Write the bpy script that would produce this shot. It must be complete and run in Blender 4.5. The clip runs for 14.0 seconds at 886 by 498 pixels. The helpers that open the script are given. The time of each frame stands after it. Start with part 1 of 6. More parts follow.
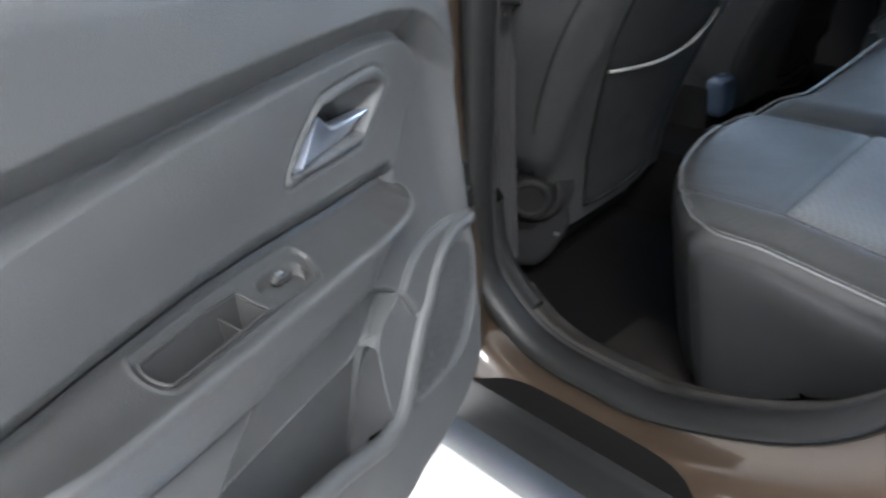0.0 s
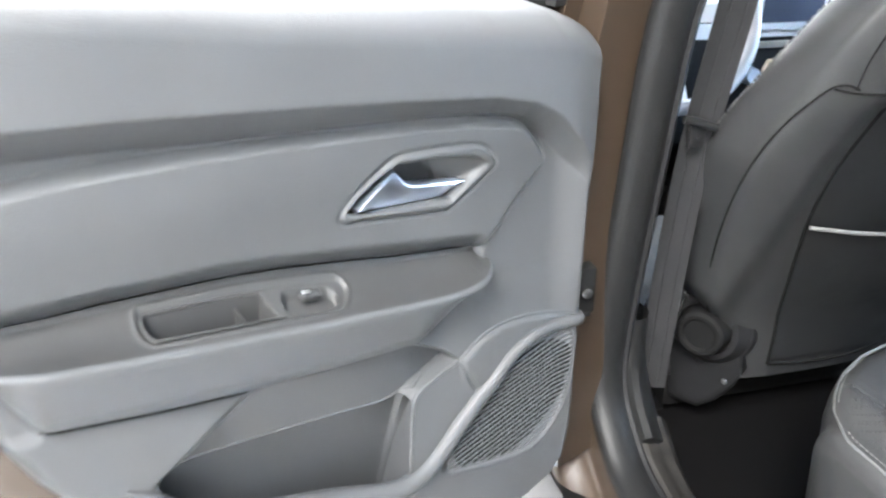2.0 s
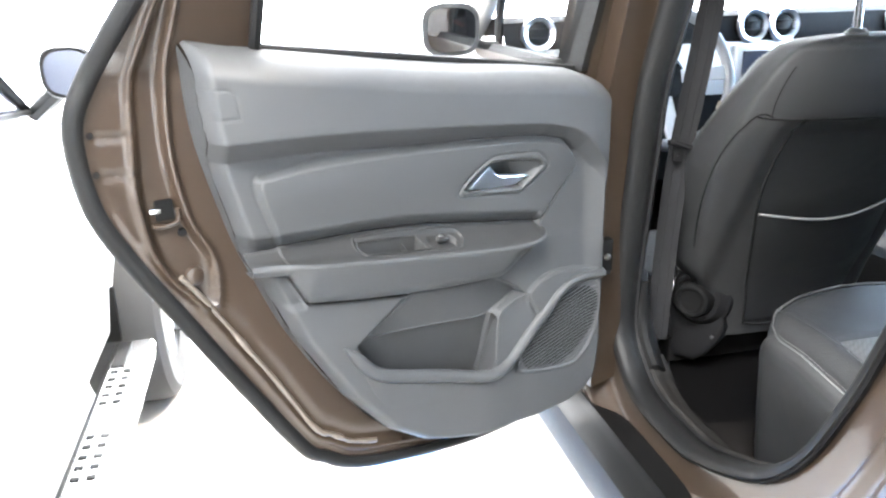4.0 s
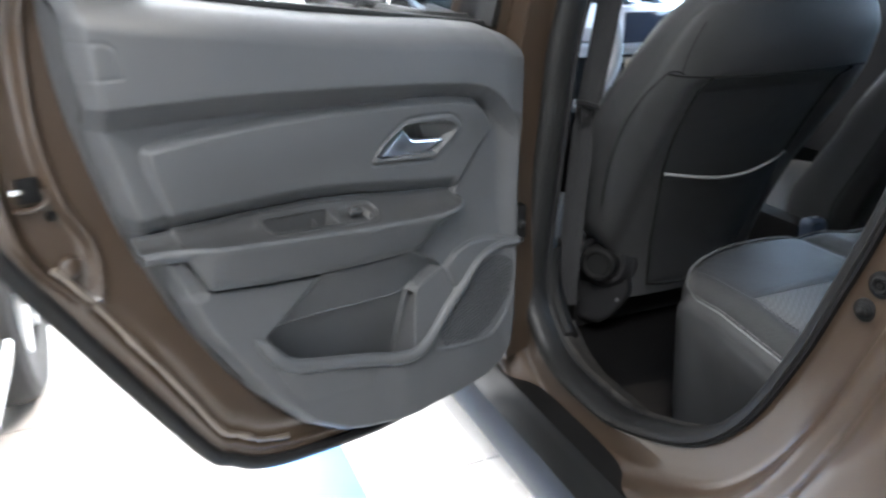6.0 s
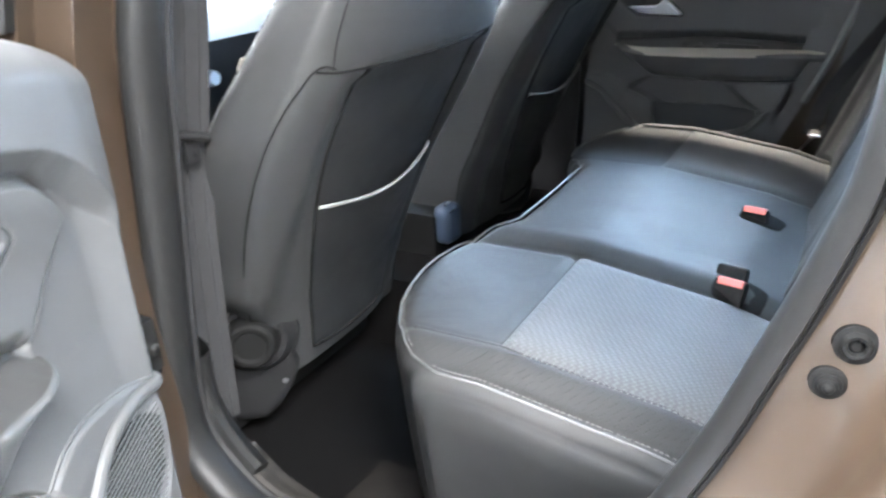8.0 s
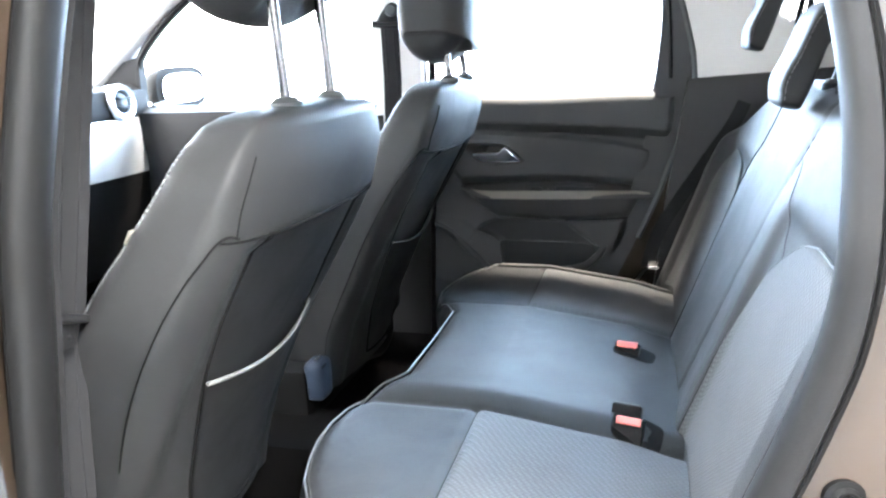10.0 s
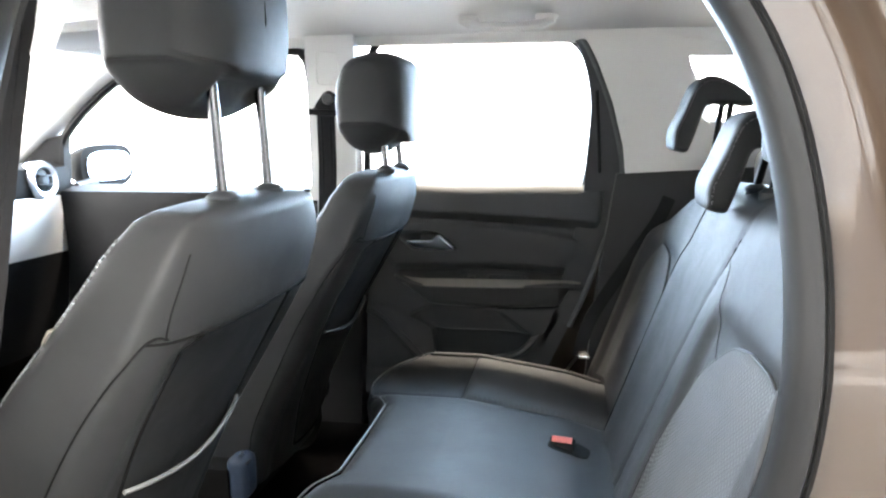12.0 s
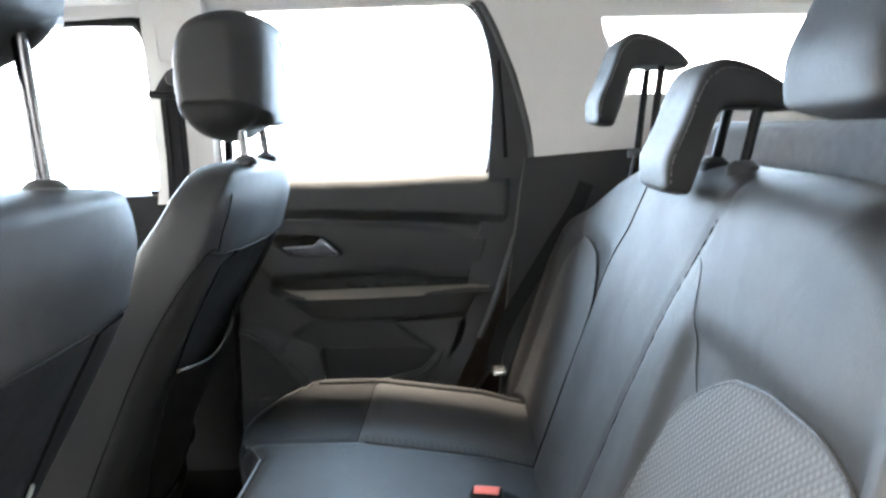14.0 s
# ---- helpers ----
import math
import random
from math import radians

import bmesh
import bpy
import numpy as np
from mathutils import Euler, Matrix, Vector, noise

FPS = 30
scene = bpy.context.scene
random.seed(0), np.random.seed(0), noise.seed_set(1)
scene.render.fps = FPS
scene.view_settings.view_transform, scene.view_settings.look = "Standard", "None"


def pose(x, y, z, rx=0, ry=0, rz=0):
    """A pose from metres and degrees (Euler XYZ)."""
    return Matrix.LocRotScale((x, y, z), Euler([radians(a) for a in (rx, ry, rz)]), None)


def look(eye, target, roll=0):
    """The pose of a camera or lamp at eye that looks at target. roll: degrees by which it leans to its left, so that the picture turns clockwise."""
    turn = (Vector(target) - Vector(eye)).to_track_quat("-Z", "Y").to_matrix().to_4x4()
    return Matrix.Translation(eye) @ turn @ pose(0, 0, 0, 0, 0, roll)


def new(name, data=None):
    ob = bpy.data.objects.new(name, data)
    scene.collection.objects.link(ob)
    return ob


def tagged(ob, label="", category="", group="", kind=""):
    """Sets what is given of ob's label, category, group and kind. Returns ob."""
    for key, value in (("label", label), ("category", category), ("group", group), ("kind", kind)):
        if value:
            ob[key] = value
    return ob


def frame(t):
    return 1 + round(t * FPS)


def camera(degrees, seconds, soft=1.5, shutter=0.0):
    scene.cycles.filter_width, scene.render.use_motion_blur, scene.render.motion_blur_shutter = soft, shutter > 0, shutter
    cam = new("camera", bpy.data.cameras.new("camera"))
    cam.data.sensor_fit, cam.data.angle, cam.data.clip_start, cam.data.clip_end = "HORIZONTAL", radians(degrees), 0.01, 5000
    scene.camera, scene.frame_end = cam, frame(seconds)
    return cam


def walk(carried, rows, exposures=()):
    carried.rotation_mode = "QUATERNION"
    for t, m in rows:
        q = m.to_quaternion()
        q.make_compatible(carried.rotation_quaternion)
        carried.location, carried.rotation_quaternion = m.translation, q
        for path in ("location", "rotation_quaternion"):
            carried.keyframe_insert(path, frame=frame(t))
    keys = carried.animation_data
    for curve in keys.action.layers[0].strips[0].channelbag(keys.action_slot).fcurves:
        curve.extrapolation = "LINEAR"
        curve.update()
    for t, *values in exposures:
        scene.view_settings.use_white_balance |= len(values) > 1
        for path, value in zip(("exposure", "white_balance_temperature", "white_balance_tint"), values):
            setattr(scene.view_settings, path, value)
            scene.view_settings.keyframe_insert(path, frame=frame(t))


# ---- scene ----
cam = camera(60.4, 14.0, soft=2.3, shutter=0.5)
PATH = [
    (0, (-1.347, -0.504, 1.145), (-0.251, 0.807, 0.108), -7.9),
    (0.5, (-1.257, -0.463, 1.145), (-0.358, 0.974, 0.083), -7.9),
    (1, (-1.168, -0.499, 1.157), (-0.371, 1.011, 0.116), -3.6),
    (1.5, (-1.179, -0.507, 1.149), (-0.401, 1.052, 0.167), -1.5),
    (2, (-1.154, -0.635, 1.143), (-0.7, 1.132, 0.324), -0.0),
    (2.5, (-1.169, -0.772, 1.157), (-0.792, 1.039, 0.399), -0.8),
    (3, (-1.301, -0.899, 1.182), (-0.906, 0.933, 0.484), -1.1),
    (5.5, (-1.381, -1.187, 1.194), (-0.941, 0.654, 0.547), -2.1),
    (6, (-1.396, -0.979, 1.164), (-0.665, 0.732, 0.429), -0.4),
    (6.5, (-1.355, -0.836, 1.134), (-0.402, 0.759, 0.393), -0.5),
    (7, (-1.282, -0.685, 1.111), (-0.256, 0.824, 0.291), -3.3),
    (7.5, (-1.244, -0.578, 1.105), (0.107, 0.66, 0.304), -1.6),
    (8, (-1.229, -0.511, 1.121), (0.353, 0.414, 0.321), -3.2),
    (8.5, (-1.228, -0.467, 1.127), (0.453, 0.305, 0.368), -2.5),
    (9, (-1.234, -0.435, 1.135), (0.533, 0.228, 0.473), -2.6),
    (11.5, (-1.226, -0.378, 1.167), (0.71, -0.01, 0.821), -0.6),
    (12, (-1.218, -0.378, 1.172), (0.73, -0.044, 0.871), -0.3),
    (12.5, (-1.146, -0.367, 1.161), (0.811, -0.092, 0.851), -1.9),
    (13, (-1.015, -0.36, 1.134), (0.941, -0.145, 0.775), -3.2),
    (13.5, (-0.943, -0.363, 1.127), (1.013, -0.19, 0.745), -3.1),
    (14, (-0.929, -0.346, 1.14), (1.045, -0.293, 0.826), -2.1),
]
EXPOSURES = [(0, 1.15, 6350, 10), (0.5, 1.68, 6400, 10), (1, 2.15, 6450, 10), (2, 2.15, 6500, 10), (3, 2.48, 6500, 10), (5.5, 0.38, 6450, 10), (6, 0.75, 6350, 10), (6.5, 1.45, 6350, 10), (7, 1.90, 6400, 10), (7.5, 2.28, 6400, 10), (8, 2.6, 6450, 10), (9, 2.75, 6350, 10), (11.5, 2.0, 6850, 10), (13, 1.63, 6900, 10), (14, 1.97, 6950, 10)]
walk(cam, [(t, look(eye, target, roll)) for t, eye, target, roll in PATH], EXPOSURES)

# ---- world, lamps ----
world = bpy.data.worlds.new("sky")
scene.world = world
world.use_nodes = True
wn = world.node_tree.nodes
sky = wn.new("ShaderNodeTexSky")
sky.sky_type = 'NISHITA'
sky.sun_disc = False
sky.sun_elevation, sky.sun_rotation = radians(38), radians(60)
world.node_tree.links.new(sky.outputs[0], wn["Background"].inputs[0])
wn["Background"].inputs[1].default_value = 0.12


def area(name, eye, target, w, h, watts, col=(1, 1, 1)):
    d = bpy.data.lights.new(name, 'AREA')
    d.shape, d.size, d.size_y, d.energy, d.color = 'RECTANGLE', w, h, watts, col
    ob = new(name, d)
    ob.matrix_world = look(eye, target)
    return ob


# daylight in the glazed walls of the showroom, its ceiling lights, and one added lamp
area("daylight_right", (4.55, 1.0, 2.7), (0, 1.0, 2.7), 9.0, 4.6, 1800, (0.36, 0.64, 1.0))
area("daylight_front", (1.55, 6.55, 2.7), (1.55, 0, 2.7), 6.0, 4.6, 700, (0.95, 0.98, 1.0))
area("ceiling_light_front", (-2.9, 3.4, 5.5), (-2.9, 3.4, 0), 3.4, 3.0, 1700, (0.99, 0.99, 1.0))
# unseen narrow lamp, added to warm the far bolster through the side window
area("added_light_right", (1.85, -0.25, 5.5), (1.85, -0.25, 0), 0.7, 3.0, 850, (1.0, 0.90, 0.78))
area("ceiling_light_rear", (-3.4, -3.7, 5.5), (-3.4, -3.7, 0), 2.8, 2.4, 1080, (1.0, 0.99, 0.98))


# ---- tools for building ----
ORIGIN = {}


def thing(name, base, label, category, group="", kind=""):
    ob = new(name)
    ob.empty_display_size = 0.05
    ob.location = base
    ORIGIN[ob.name] = Vector(base)
    return tagged(ob, label, category, group, kind)


def part(name, bm, material, parent=None, label="", smooth=True, angle=40):
    """Links a bmesh with world coordinates as one mesh object under a thing or a part."""
    o = ORIGIN.get(parent.name, Vector()) if parent else Vector()
    if parent:
        bmesh.ops.translate(bm, verts=bm.verts, vec=-o)
    bmesh.ops.recalc_face_normals(bm, faces=bm.faces)
    me = bpy.data.meshes.new(name)
    for f in bm.faces:
        f.smooth = smooth
    if smooth:
        for e in bm.edges:
            if len(e.link_faces) == 2 and e.calc_face_angle(0) > radians(angle):
                e.smooth = False
    bm.to_mesh(me)
    bm.free()
    for m in (material if isinstance(material, (list, tuple)) else [material]):
        me.materials.append(m)
    ob = new(name, me)
    if parent:
        ob.parent = parent
        ORIGIN[ob.name] = o
    if label:
        ob["label"] = label
    return ob


def grid(rows, close_u=False, close_v=False):
    """A bmesh from a table of points, rows by columns."""
    bm = bmesh.new()
    vs = [[bm.verts.new(p) for p in r] for r in rows]
    n, m = len(vs), len(vs[0])
    for i in range(n - (0 if close_u else 1)):
        for j in range(m - (0 if close_v else 1)):
            a, b, c, d = vs[i][j], vs[(i + 1) % n][j], vs[(i + 1) % n][(j + 1) % m], vs[i][(j + 1) % m]
            try:
                bm.faces.new((a, b, c, d))
            except ValueError:
                pass
    return bm


def loft(rings, caps=True):
    """Closed rings of points joined into a skin, its ends filled."""
    bm = bmesh.new()
    vs = [[bm.verts.new(p) for p in r] for r in rings]
    m = len(vs[0])
    for i in range(len(vs) - 1):
        for j in range(m):
            bm.faces.new((vs[i][j], vs[i + 1][j], vs[i + 1][(j + 1) % m], vs[i][(j + 1) % m]))
    if caps:
        bm.faces.new(vs[0])
        bm.faces.new(vs[-1][::-1])
    return bm


def smooth_path(pts, n, closed=False):
    """A Catmull-Rom curve through pts, n steps a piece."""
    pts = [Vector(p) for p in pts]
    k = len(pts)
    out = []
    for i in range(k if closed else k - 1):
        if closed:
            p0, p1, p2, p3 = pts[i - 1], pts[i], pts[(i + 1) % k], pts[(i + 2) % k]
        else:
            p0, p1, p2, p3 = pts[max(i - 1, 0)], pts[i], pts[i + 1], pts[min(i + 2, k - 1)]
        for j in range(n):
            t = j / n
            out.append(0.5 * ((2 * p1) + (p2 - p0) * t + (2 * p0 - 5 * p1 + 4 * p2 - p3) * t * t + (3 * p1 - p0 - 3 * p2 + p3) * t ** 3))
    if not closed:
        out.append(pts[-1])
    return out


def tube(pts, r, n=8, closed=False, flat=1.0):
    pts = [Vector(p) for p in pts]
    k = len(pts)
    rings = []
    side = None
    for i in range(k):
        a, b = pts[i - 1 if (i or closed) else 0], pts[(i + 1) % k if closed else min(i + 1, k - 1)]
        t = (b - a).normalized()
        if side is None:
            side = t.orthogonal().normalized()
        side = (side - t * side.dot(t)).normalized()
        up = t.cross(side)
        rr = r[i] if isinstance(r, (list, tuple)) else r
        rings.append([pts[i] + rr * (math.cos(2 * math.pi * j / n) * side + flat * math.sin(2 * math.pi * j / n) * up) for j in range(n)])
    if closed:
        return grid(rings, close_u=True, close_v=True)
    return loft(rings)


def stitches(pts, r=0.0007, on=0.0042, off=0.0026):
    """A row of short threads along pts."""
    pts = [Vector(p) for p in pts]
    fine = []
    for a, c in zip(pts, pts[1:]):
        n = max(int((c - a).length / 0.002), 1)
        fine += [a.lerp(c, k / n) for k in range(n)]
    verts, faces = [], []
    d = 0.0
    start = None
    for a, c in zip(fine, fine[1:]):
        ph = d % (on + off)
        if ph < on and start is None:
            start = a
        if ph >= on and start is not None:
            t = (a - start)
            if t.length > 1e-4:
                t.normalize()
                s = t.orthogonal().normalized()
                u = t.cross(s)
                b0 = len(verts)
                for q in (start, a):
                    for w1, w2 in ((1, 0), (0, 1), (-1, 0), (0, -1)):
                        verts.append(q + r * (w1 * s + w2 * u))
                faces += [(b0 + k, b0 + (k + 1) % 4, b0 + 4 + (k + 1) % 4, b0 + 4 + k) for k in range(4)] + [(b0, b0 + 1, b0 + 2, b0 + 3), (b0 + 4, b0 + 5, b0 + 6, b0 + 7)]
            start = None
        d += (c - a).length
    bm = bmesh.new()
    vs = [bm.verts.new(v) for v in verts]
    for f in faces:
        bm.faces.new([vs[k] for k in f])
    return bm


def strip(pts, across, w, th):
    """A flat band along pts, w wide along across and th thick."""
    pts = [Vector(p) for p in pts]
    rings = []
    for i, p in enumerate(pts):
        t = (pts[min(i + 1, len(pts) - 1)] - pts[max(i - 1, 0)]).normalized()
        a = (Vector(across) - t * Vector(across).dot(t)).normalized()
        nrm = t.cross(a)
        rings.append([p + a * w / 2 + nrm * th / 2, p - a * w / 2 + nrm * th / 2, p - a * w / 2 - nrm * th / 2, p + a * w / 2 - nrm * th / 2])
    return loft(rings)


def box(x0, x1, y0, y1, z0, z1, bevel=0.004, seg=2):
    bm = bmesh.new()
    bmesh.ops.create_cube(bm, size=1)
    for v in bm.verts:
        v.co = Vector(((x0 + x1) / 2 + v.co.x * (x1 - x0), (y0 + y1) / 2 + v.co.y * (y1 - y0), (z0 + z1) / 2 + v.co.z * (z1 - z0)))
    if bevel:
        bmesh.ops.bevel(bm, geom=bm.edges[:], offset=bevel, segments=seg, affect='EDGES', profile=0.6)
    return bm


def turned(bm, m):
    bmesh.ops.transform(bm, matrix=m, verts=bm.verts)
    return bm


def merged(*bms):
    out = bmesh.new()
    for b in bms:
        me = bpy.data.meshes.new("x")
        b.to_mesh(me)
        b.free()
        out.from_mesh(me)
        bpy.data.meshes.remove(me)
    return out


def lathe(profile, centre, axis, n=32, caps=True):
    """Turns a profile of (radius, height) about an axis."""
    ax = Vector(axis).normalized()
    a = ax.orthogonal().normalized()
    b = ax.cross(a)
    rings = [[Vector(centre) + ax * h + r * (math.cos(2 * math.pi * j / n) * a + math.sin(2 * math.pi * j / n) * b) for j in range(n)] for r, h in profile]
    return loft(rings, caps)


def sdf(poly, X, Y):
    """Signed distance to a polygon, negative inside."""
    p = np.array(poly, float)
    d2 = np.full(X.shape, 1e9)
    inside = np.zeros(X.shape, bool)
    for i in range(len(p)):
        a, b = p[i], p[(i + 1) % len(p)]
        e = b - a
        wx, wy = X - a[0], Y - a[1]
        t = np.clip((wx * e[0] + wy * e[1]) / (e @ e), 0, 1)
        d2 = np.minimum(d2, (wx - e[0] * t) ** 2 + (wy - e[1] * t) ** 2)
        c = ((a[1] > Y) != (b[1] > Y))
        with np.errstate(divide='ignore', invalid='ignore'):
            xi = a[0] + (Y - a[1]) * e[0] / (e[1] if e[1] else 1e-12)
        inside ^= c & (X < xi)
    d = np.sqrt(d2)
    return np.where(inside, -d, d)


def step(x, a, b):
    t = np.clip((x - a) / (b - a), 0, 1)
    return t * t * (3 - 2 * t)


def lerp_table(table, x):
    """Piecewise linear value from a table of (x, value)."""
    return float(np.interp(x, [a for a, _ in table], [b for _, b in table]))


# ---- materials ----
def mat(name, col, rough=0.5, metal=0.0, var=0.12, vscale=9.0, grain=0.1, gscale=700.0, coat=0.0, spec=0.5, rvar=0.1, wrinkle=0.0):
    m = bpy.data.materials.new(name)
    m.use_nodes = True
    nt = m.node_tree
    b = nt.nodes["Principled BSDF"]
    tc = nt.nodes.new("ShaderNodeTexCoord")
    n1 = nt.nodes.new("ShaderNodeTexNoise")
    n1.inputs["Scale"].default_value, n1.inputs["Detail"].default_value = vscale, 6
    n2 = nt.nodes.new("ShaderNodeTexNoise")
    n2.inputs["Scale"].default_value, n2.inputs["Detail"].default_value = gscale, 2
    for n in (n1, n2):
        nt.links.new(tc.outputs["Object"], n.inputs["Vector"])
    mix = nt.nodes.new("ShaderNodeMix")
    mix.data_type = 'RGBA'
    mix.inputs["A"].default_value = (*[c * (1 - var) for c in col], 1)
    mix.inputs["B"].default_value = (*[min(c * (1 + var), 1) for c in col], 1)
    nt.links.new(n1.outputs["Fac"], mix.inputs["Factor"])
    nt.links.new(mix.outputs["Result"], b.inputs["Base Color"])
    mr = nt.nodes.new("ShaderNodeMapRange")
    mr.inputs["To Min"].default_value, mr.inputs["To Max"].default_value = max(rough - rvar, 0.02), min(rough + rvar, 1)
    nt.links.new(n1.outputs["Fac"], mr.inputs["Value"])
    nt.links.new(mr.outputs["Result"], b.inputs["Roughness"])
    b.inputs["Metallic"].default_value = metal
    b.inputs["Coat Weight"].default_value = coat
    b.inputs["Coat Roughness"].default_value = 0.06
    b.inputs["Specular IOR Level"].default_value = spec
    if grain:
        bp = nt.nodes.new("ShaderNodeBump")
        bp.inputs["Strength"].default_value, bp.inputs["Distance"].default_value = grain, 0.001
        nt.links.new(n2.outputs["Fac"], bp.inputs["Height"])
        nt.links.new(bp.outputs["Normal"], b.inputs["Normal"])
        if wrinkle:
            n3 = nt.nodes.new("ShaderNodeTexNoise")
            n3.inputs["Scale"].default_value, n3.inputs["Detail"].default_value, n3.inputs["Distortion"].default_value = 9.0, 3, 1.2
            nt.links.new(tc.outputs["Object"], n3.inputs["Vector"])
            b2 = nt.nodes.new("ShaderNodeBump")
            b2.inputs["Strength"].default_value, b2.inputs["Distance"].default_value = wrinkle, 0.012
            nt.links.new(n3.outputs["Fac"], b2.inputs["Height"])
            nt.links.new(bp.outputs["Normal"], b2.inputs["Normal"])
            nt.links.new(b2.outputs["Normal"], b.inputs["Normal"])
    return m


def weave(name, col, col2, cell=0.0075, depth=0.5):
    """Quilted technical fabric: rows of small dimples."""
    m = mat(name, col, 0.75, var=0.1, grain=0)
    nt = m.node_tree
    b = nt.nodes["Principled BSDF"]
    tc = [n for n in nt.nodes if n.type == 'TEX_COORD'][0]
    vo = nt.nodes.new("ShaderNodeTexVoronoi")
    vo.inputs["Scale"].default_value, vo.inputs["Randomness"].default_value = 1 / cell, 0.0
    mp = nt.nodes.new("ShaderNodeMapping")
    mp.inputs["Rotation"].default_value = (0.4, 0.35, radians(45))
    nt.links.new(tc.outputs["Object"], mp.inputs["Vector"])
    nt.links.new(mp.outputs["Vector"], vo.inputs["Vector"])
    bp = nt.nodes.new("ShaderNodeBump")
    bp.inputs["Strength"].default_value, bp.inputs["Distance"].default_value = depth, 0.002
    bp.invert = True
    nt.links.new(vo.outputs["Distance"], bp.inputs["Height"])
    nt.links.new(bp.outputs["Normal"], b.inputs["Normal"])
    mix = nt.nodes.new("ShaderNodeMix")
    mix.data_type = 'RGBA'
    mix.inputs["A"].default_value, mix.inputs["B"].default_value = (*col, 1), (*col2, 1)
    mr = nt.nodes.new("ShaderNodeMapRange")
    mr.inputs["From Min"].default_value, mr.inputs["From Max"].default_value = 0.25, 0.6
    nt.links.new(vo.outputs["Distance"], mr.inputs["Value"])
    nt.links.new(mr.outputs["Result"], mix.inputs["Factor"])
    nt.links.new(mix.outputs["Result"], b.inputs["Base Color"])
    return m


def perforated(name, col):
    """Leatherette with rows of fine pinholes."""
    m = mat(name, col, 0.58, var=0.1, grain=0, spec=0.17)
    nt = m.node_tree
    b = nt.nodes["Principled BSDF"]
    tc = [n for n in nt.nodes if n.type == 'TEX_COORD'][0]
    vo = nt.nodes.new("ShaderNodeTexVoronoi")
    vo.inputs["Scale"].default_value, vo.inputs["Randomness"].default_value = 1 / 0.0042, 0.0
    mp = nt.nodes.new("ShaderNodeMapping")
    mp.inputs["Rotation"].default_value = (0.3, 0.2, radians(45))
    nt.links.new(tc.outputs["Object"], mp.inputs["Vector"])
    nt.links.new(mp.outputs["Vector"], vo.inputs["Vector"])
    mr = nt.nodes.new("ShaderNodeMapRange")
    mr.inputs["From Min"].default_value, mr.inputs["From Max"].default_value = 0.18, 0.34
    nt.links.new(vo.outputs["Distance"], mr.inputs["Value"])
    bp = nt.nodes.new("ShaderNodeBump")
    bp.inputs["Strength"].default_value, bp.inputs["Distance"].default_value = 0.8, 0.001
    nt.links.new(mr.outputs["Result"], bp.inputs["Height"])
    nt.links.new(bp.outputs["Normal"], b.inputs["Normal"])
    mix = nt.nodes.new("ShaderNodeMix")
    mix.data_type = 'RGBA'
    mix.inputs["A"].default_value, mix.inputs["B"].default_value = (0.003, 0.003, 0.003, 1), (*col, 1)
    nt.links.new(mr.outputs["Result"], mix.inputs["Factor"])
    nt.links.new(mix.outputs["Result"], b.inputs["Base Color"])
    return m


def glass(name, tint=(1, 1, 1)):
    m = bpy.data.materials.new(name)
    m.use_nodes = True
    nt = m.node_tree
    nt.nodes.remove(nt.nodes["Principled BSDF"])
    tr, gl, mx, fr = (nt.nodes.new("ShaderNode" + k) for k in ("BsdfTransparent", "BsdfGlossy", "MixShader", "Fresnel"))
    tr.inputs[0].default_value = (*tint, 1)
    gl.inputs["Roughness"].default_value = 0.02
    fr.inputs["IOR"].default_value = 1.35
    nt.links.new(fr.outputs[0], mx.inputs[0])
    nt.links.new(tr.outputs[0], mx.inputs[1])
    nt.links.new(gl.outputs[0], mx.inputs[2])
    nt.links.new(mx.outputs[0], nt.nodes["Material Output"].inputs["Surface"])
    return m


PLASTIC = mat("grained_grey_plastic", (0.0265, 0.0276, 0.0288), 0.58, var=0.08, grain=0.35, gscale=800, spec=0.24)
PLASTIC2 = mat("smooth_dark_plastic", (0.0052, 0.0052, 0.0055), 0.62, var=0.12, grain=0.15, spec=0.08)
LEDGE = mat("grey_ledge_plastic", (0.0145, 0.0145, 0.0145), 0.5, grain=0.3, gscale=800, spec=0.25)
SCUFFED = mat("scuffed_dark_plastic", (0.0115, 0.0108, 0.0100), 0.75, var=0.85, vscale=45, grain=0.5, gscale=300, spec=0.05)
CUP = mat("dark_grey_plastic", (0.019, 0.0195, 0.020), 0.6, grain=0.2, spec=0.25)
PIANO = mat("pale_satin", (0.11, 0.10, 0.085), 0.38, var=0.06, grain=0.05)
LEATHER = mat("black_leatherette", (0.0138, 0.0140, 0.0143), 0.60, var=0.10, vscale=14, grain=0.45, gscale=900, spec=0.17, wrinkle=0.14)
LEATHER3 = mat("black_smooth_leatherette", (0.0096, 0.0099, 0.0103), 0.52, var=0.12, vscale=14, grain=0.3, gscale=1100, spec=0.16, wrinkle=0.12)
LEATHER2 = perforated("perforated_leatherette", (0.0140, 0.0142, 0.0145))
FABRIC = weave("grey_dimpled_fabric", (0.040, 0.041, 0.042), (0.019, 0.0195, 0.020), cell=0.0052, depth=0.5)
STITCH = mat("light_grey_thread", (0.065, 0.065, 0.062), 0.8, grain=0.3)
EDGING = mat("grey_edge_piping", (0.040, 0.040, 0.040), 0.5, grain=0.1)
PIPING = mat("black_seam", (0.004, 0.004, 0.004), 0.8, spec=0.05)
POSTMETAL = mat("grey_post_metal", (0.07, 0.07, 0.072), 0.22, 1.0, grain=0)
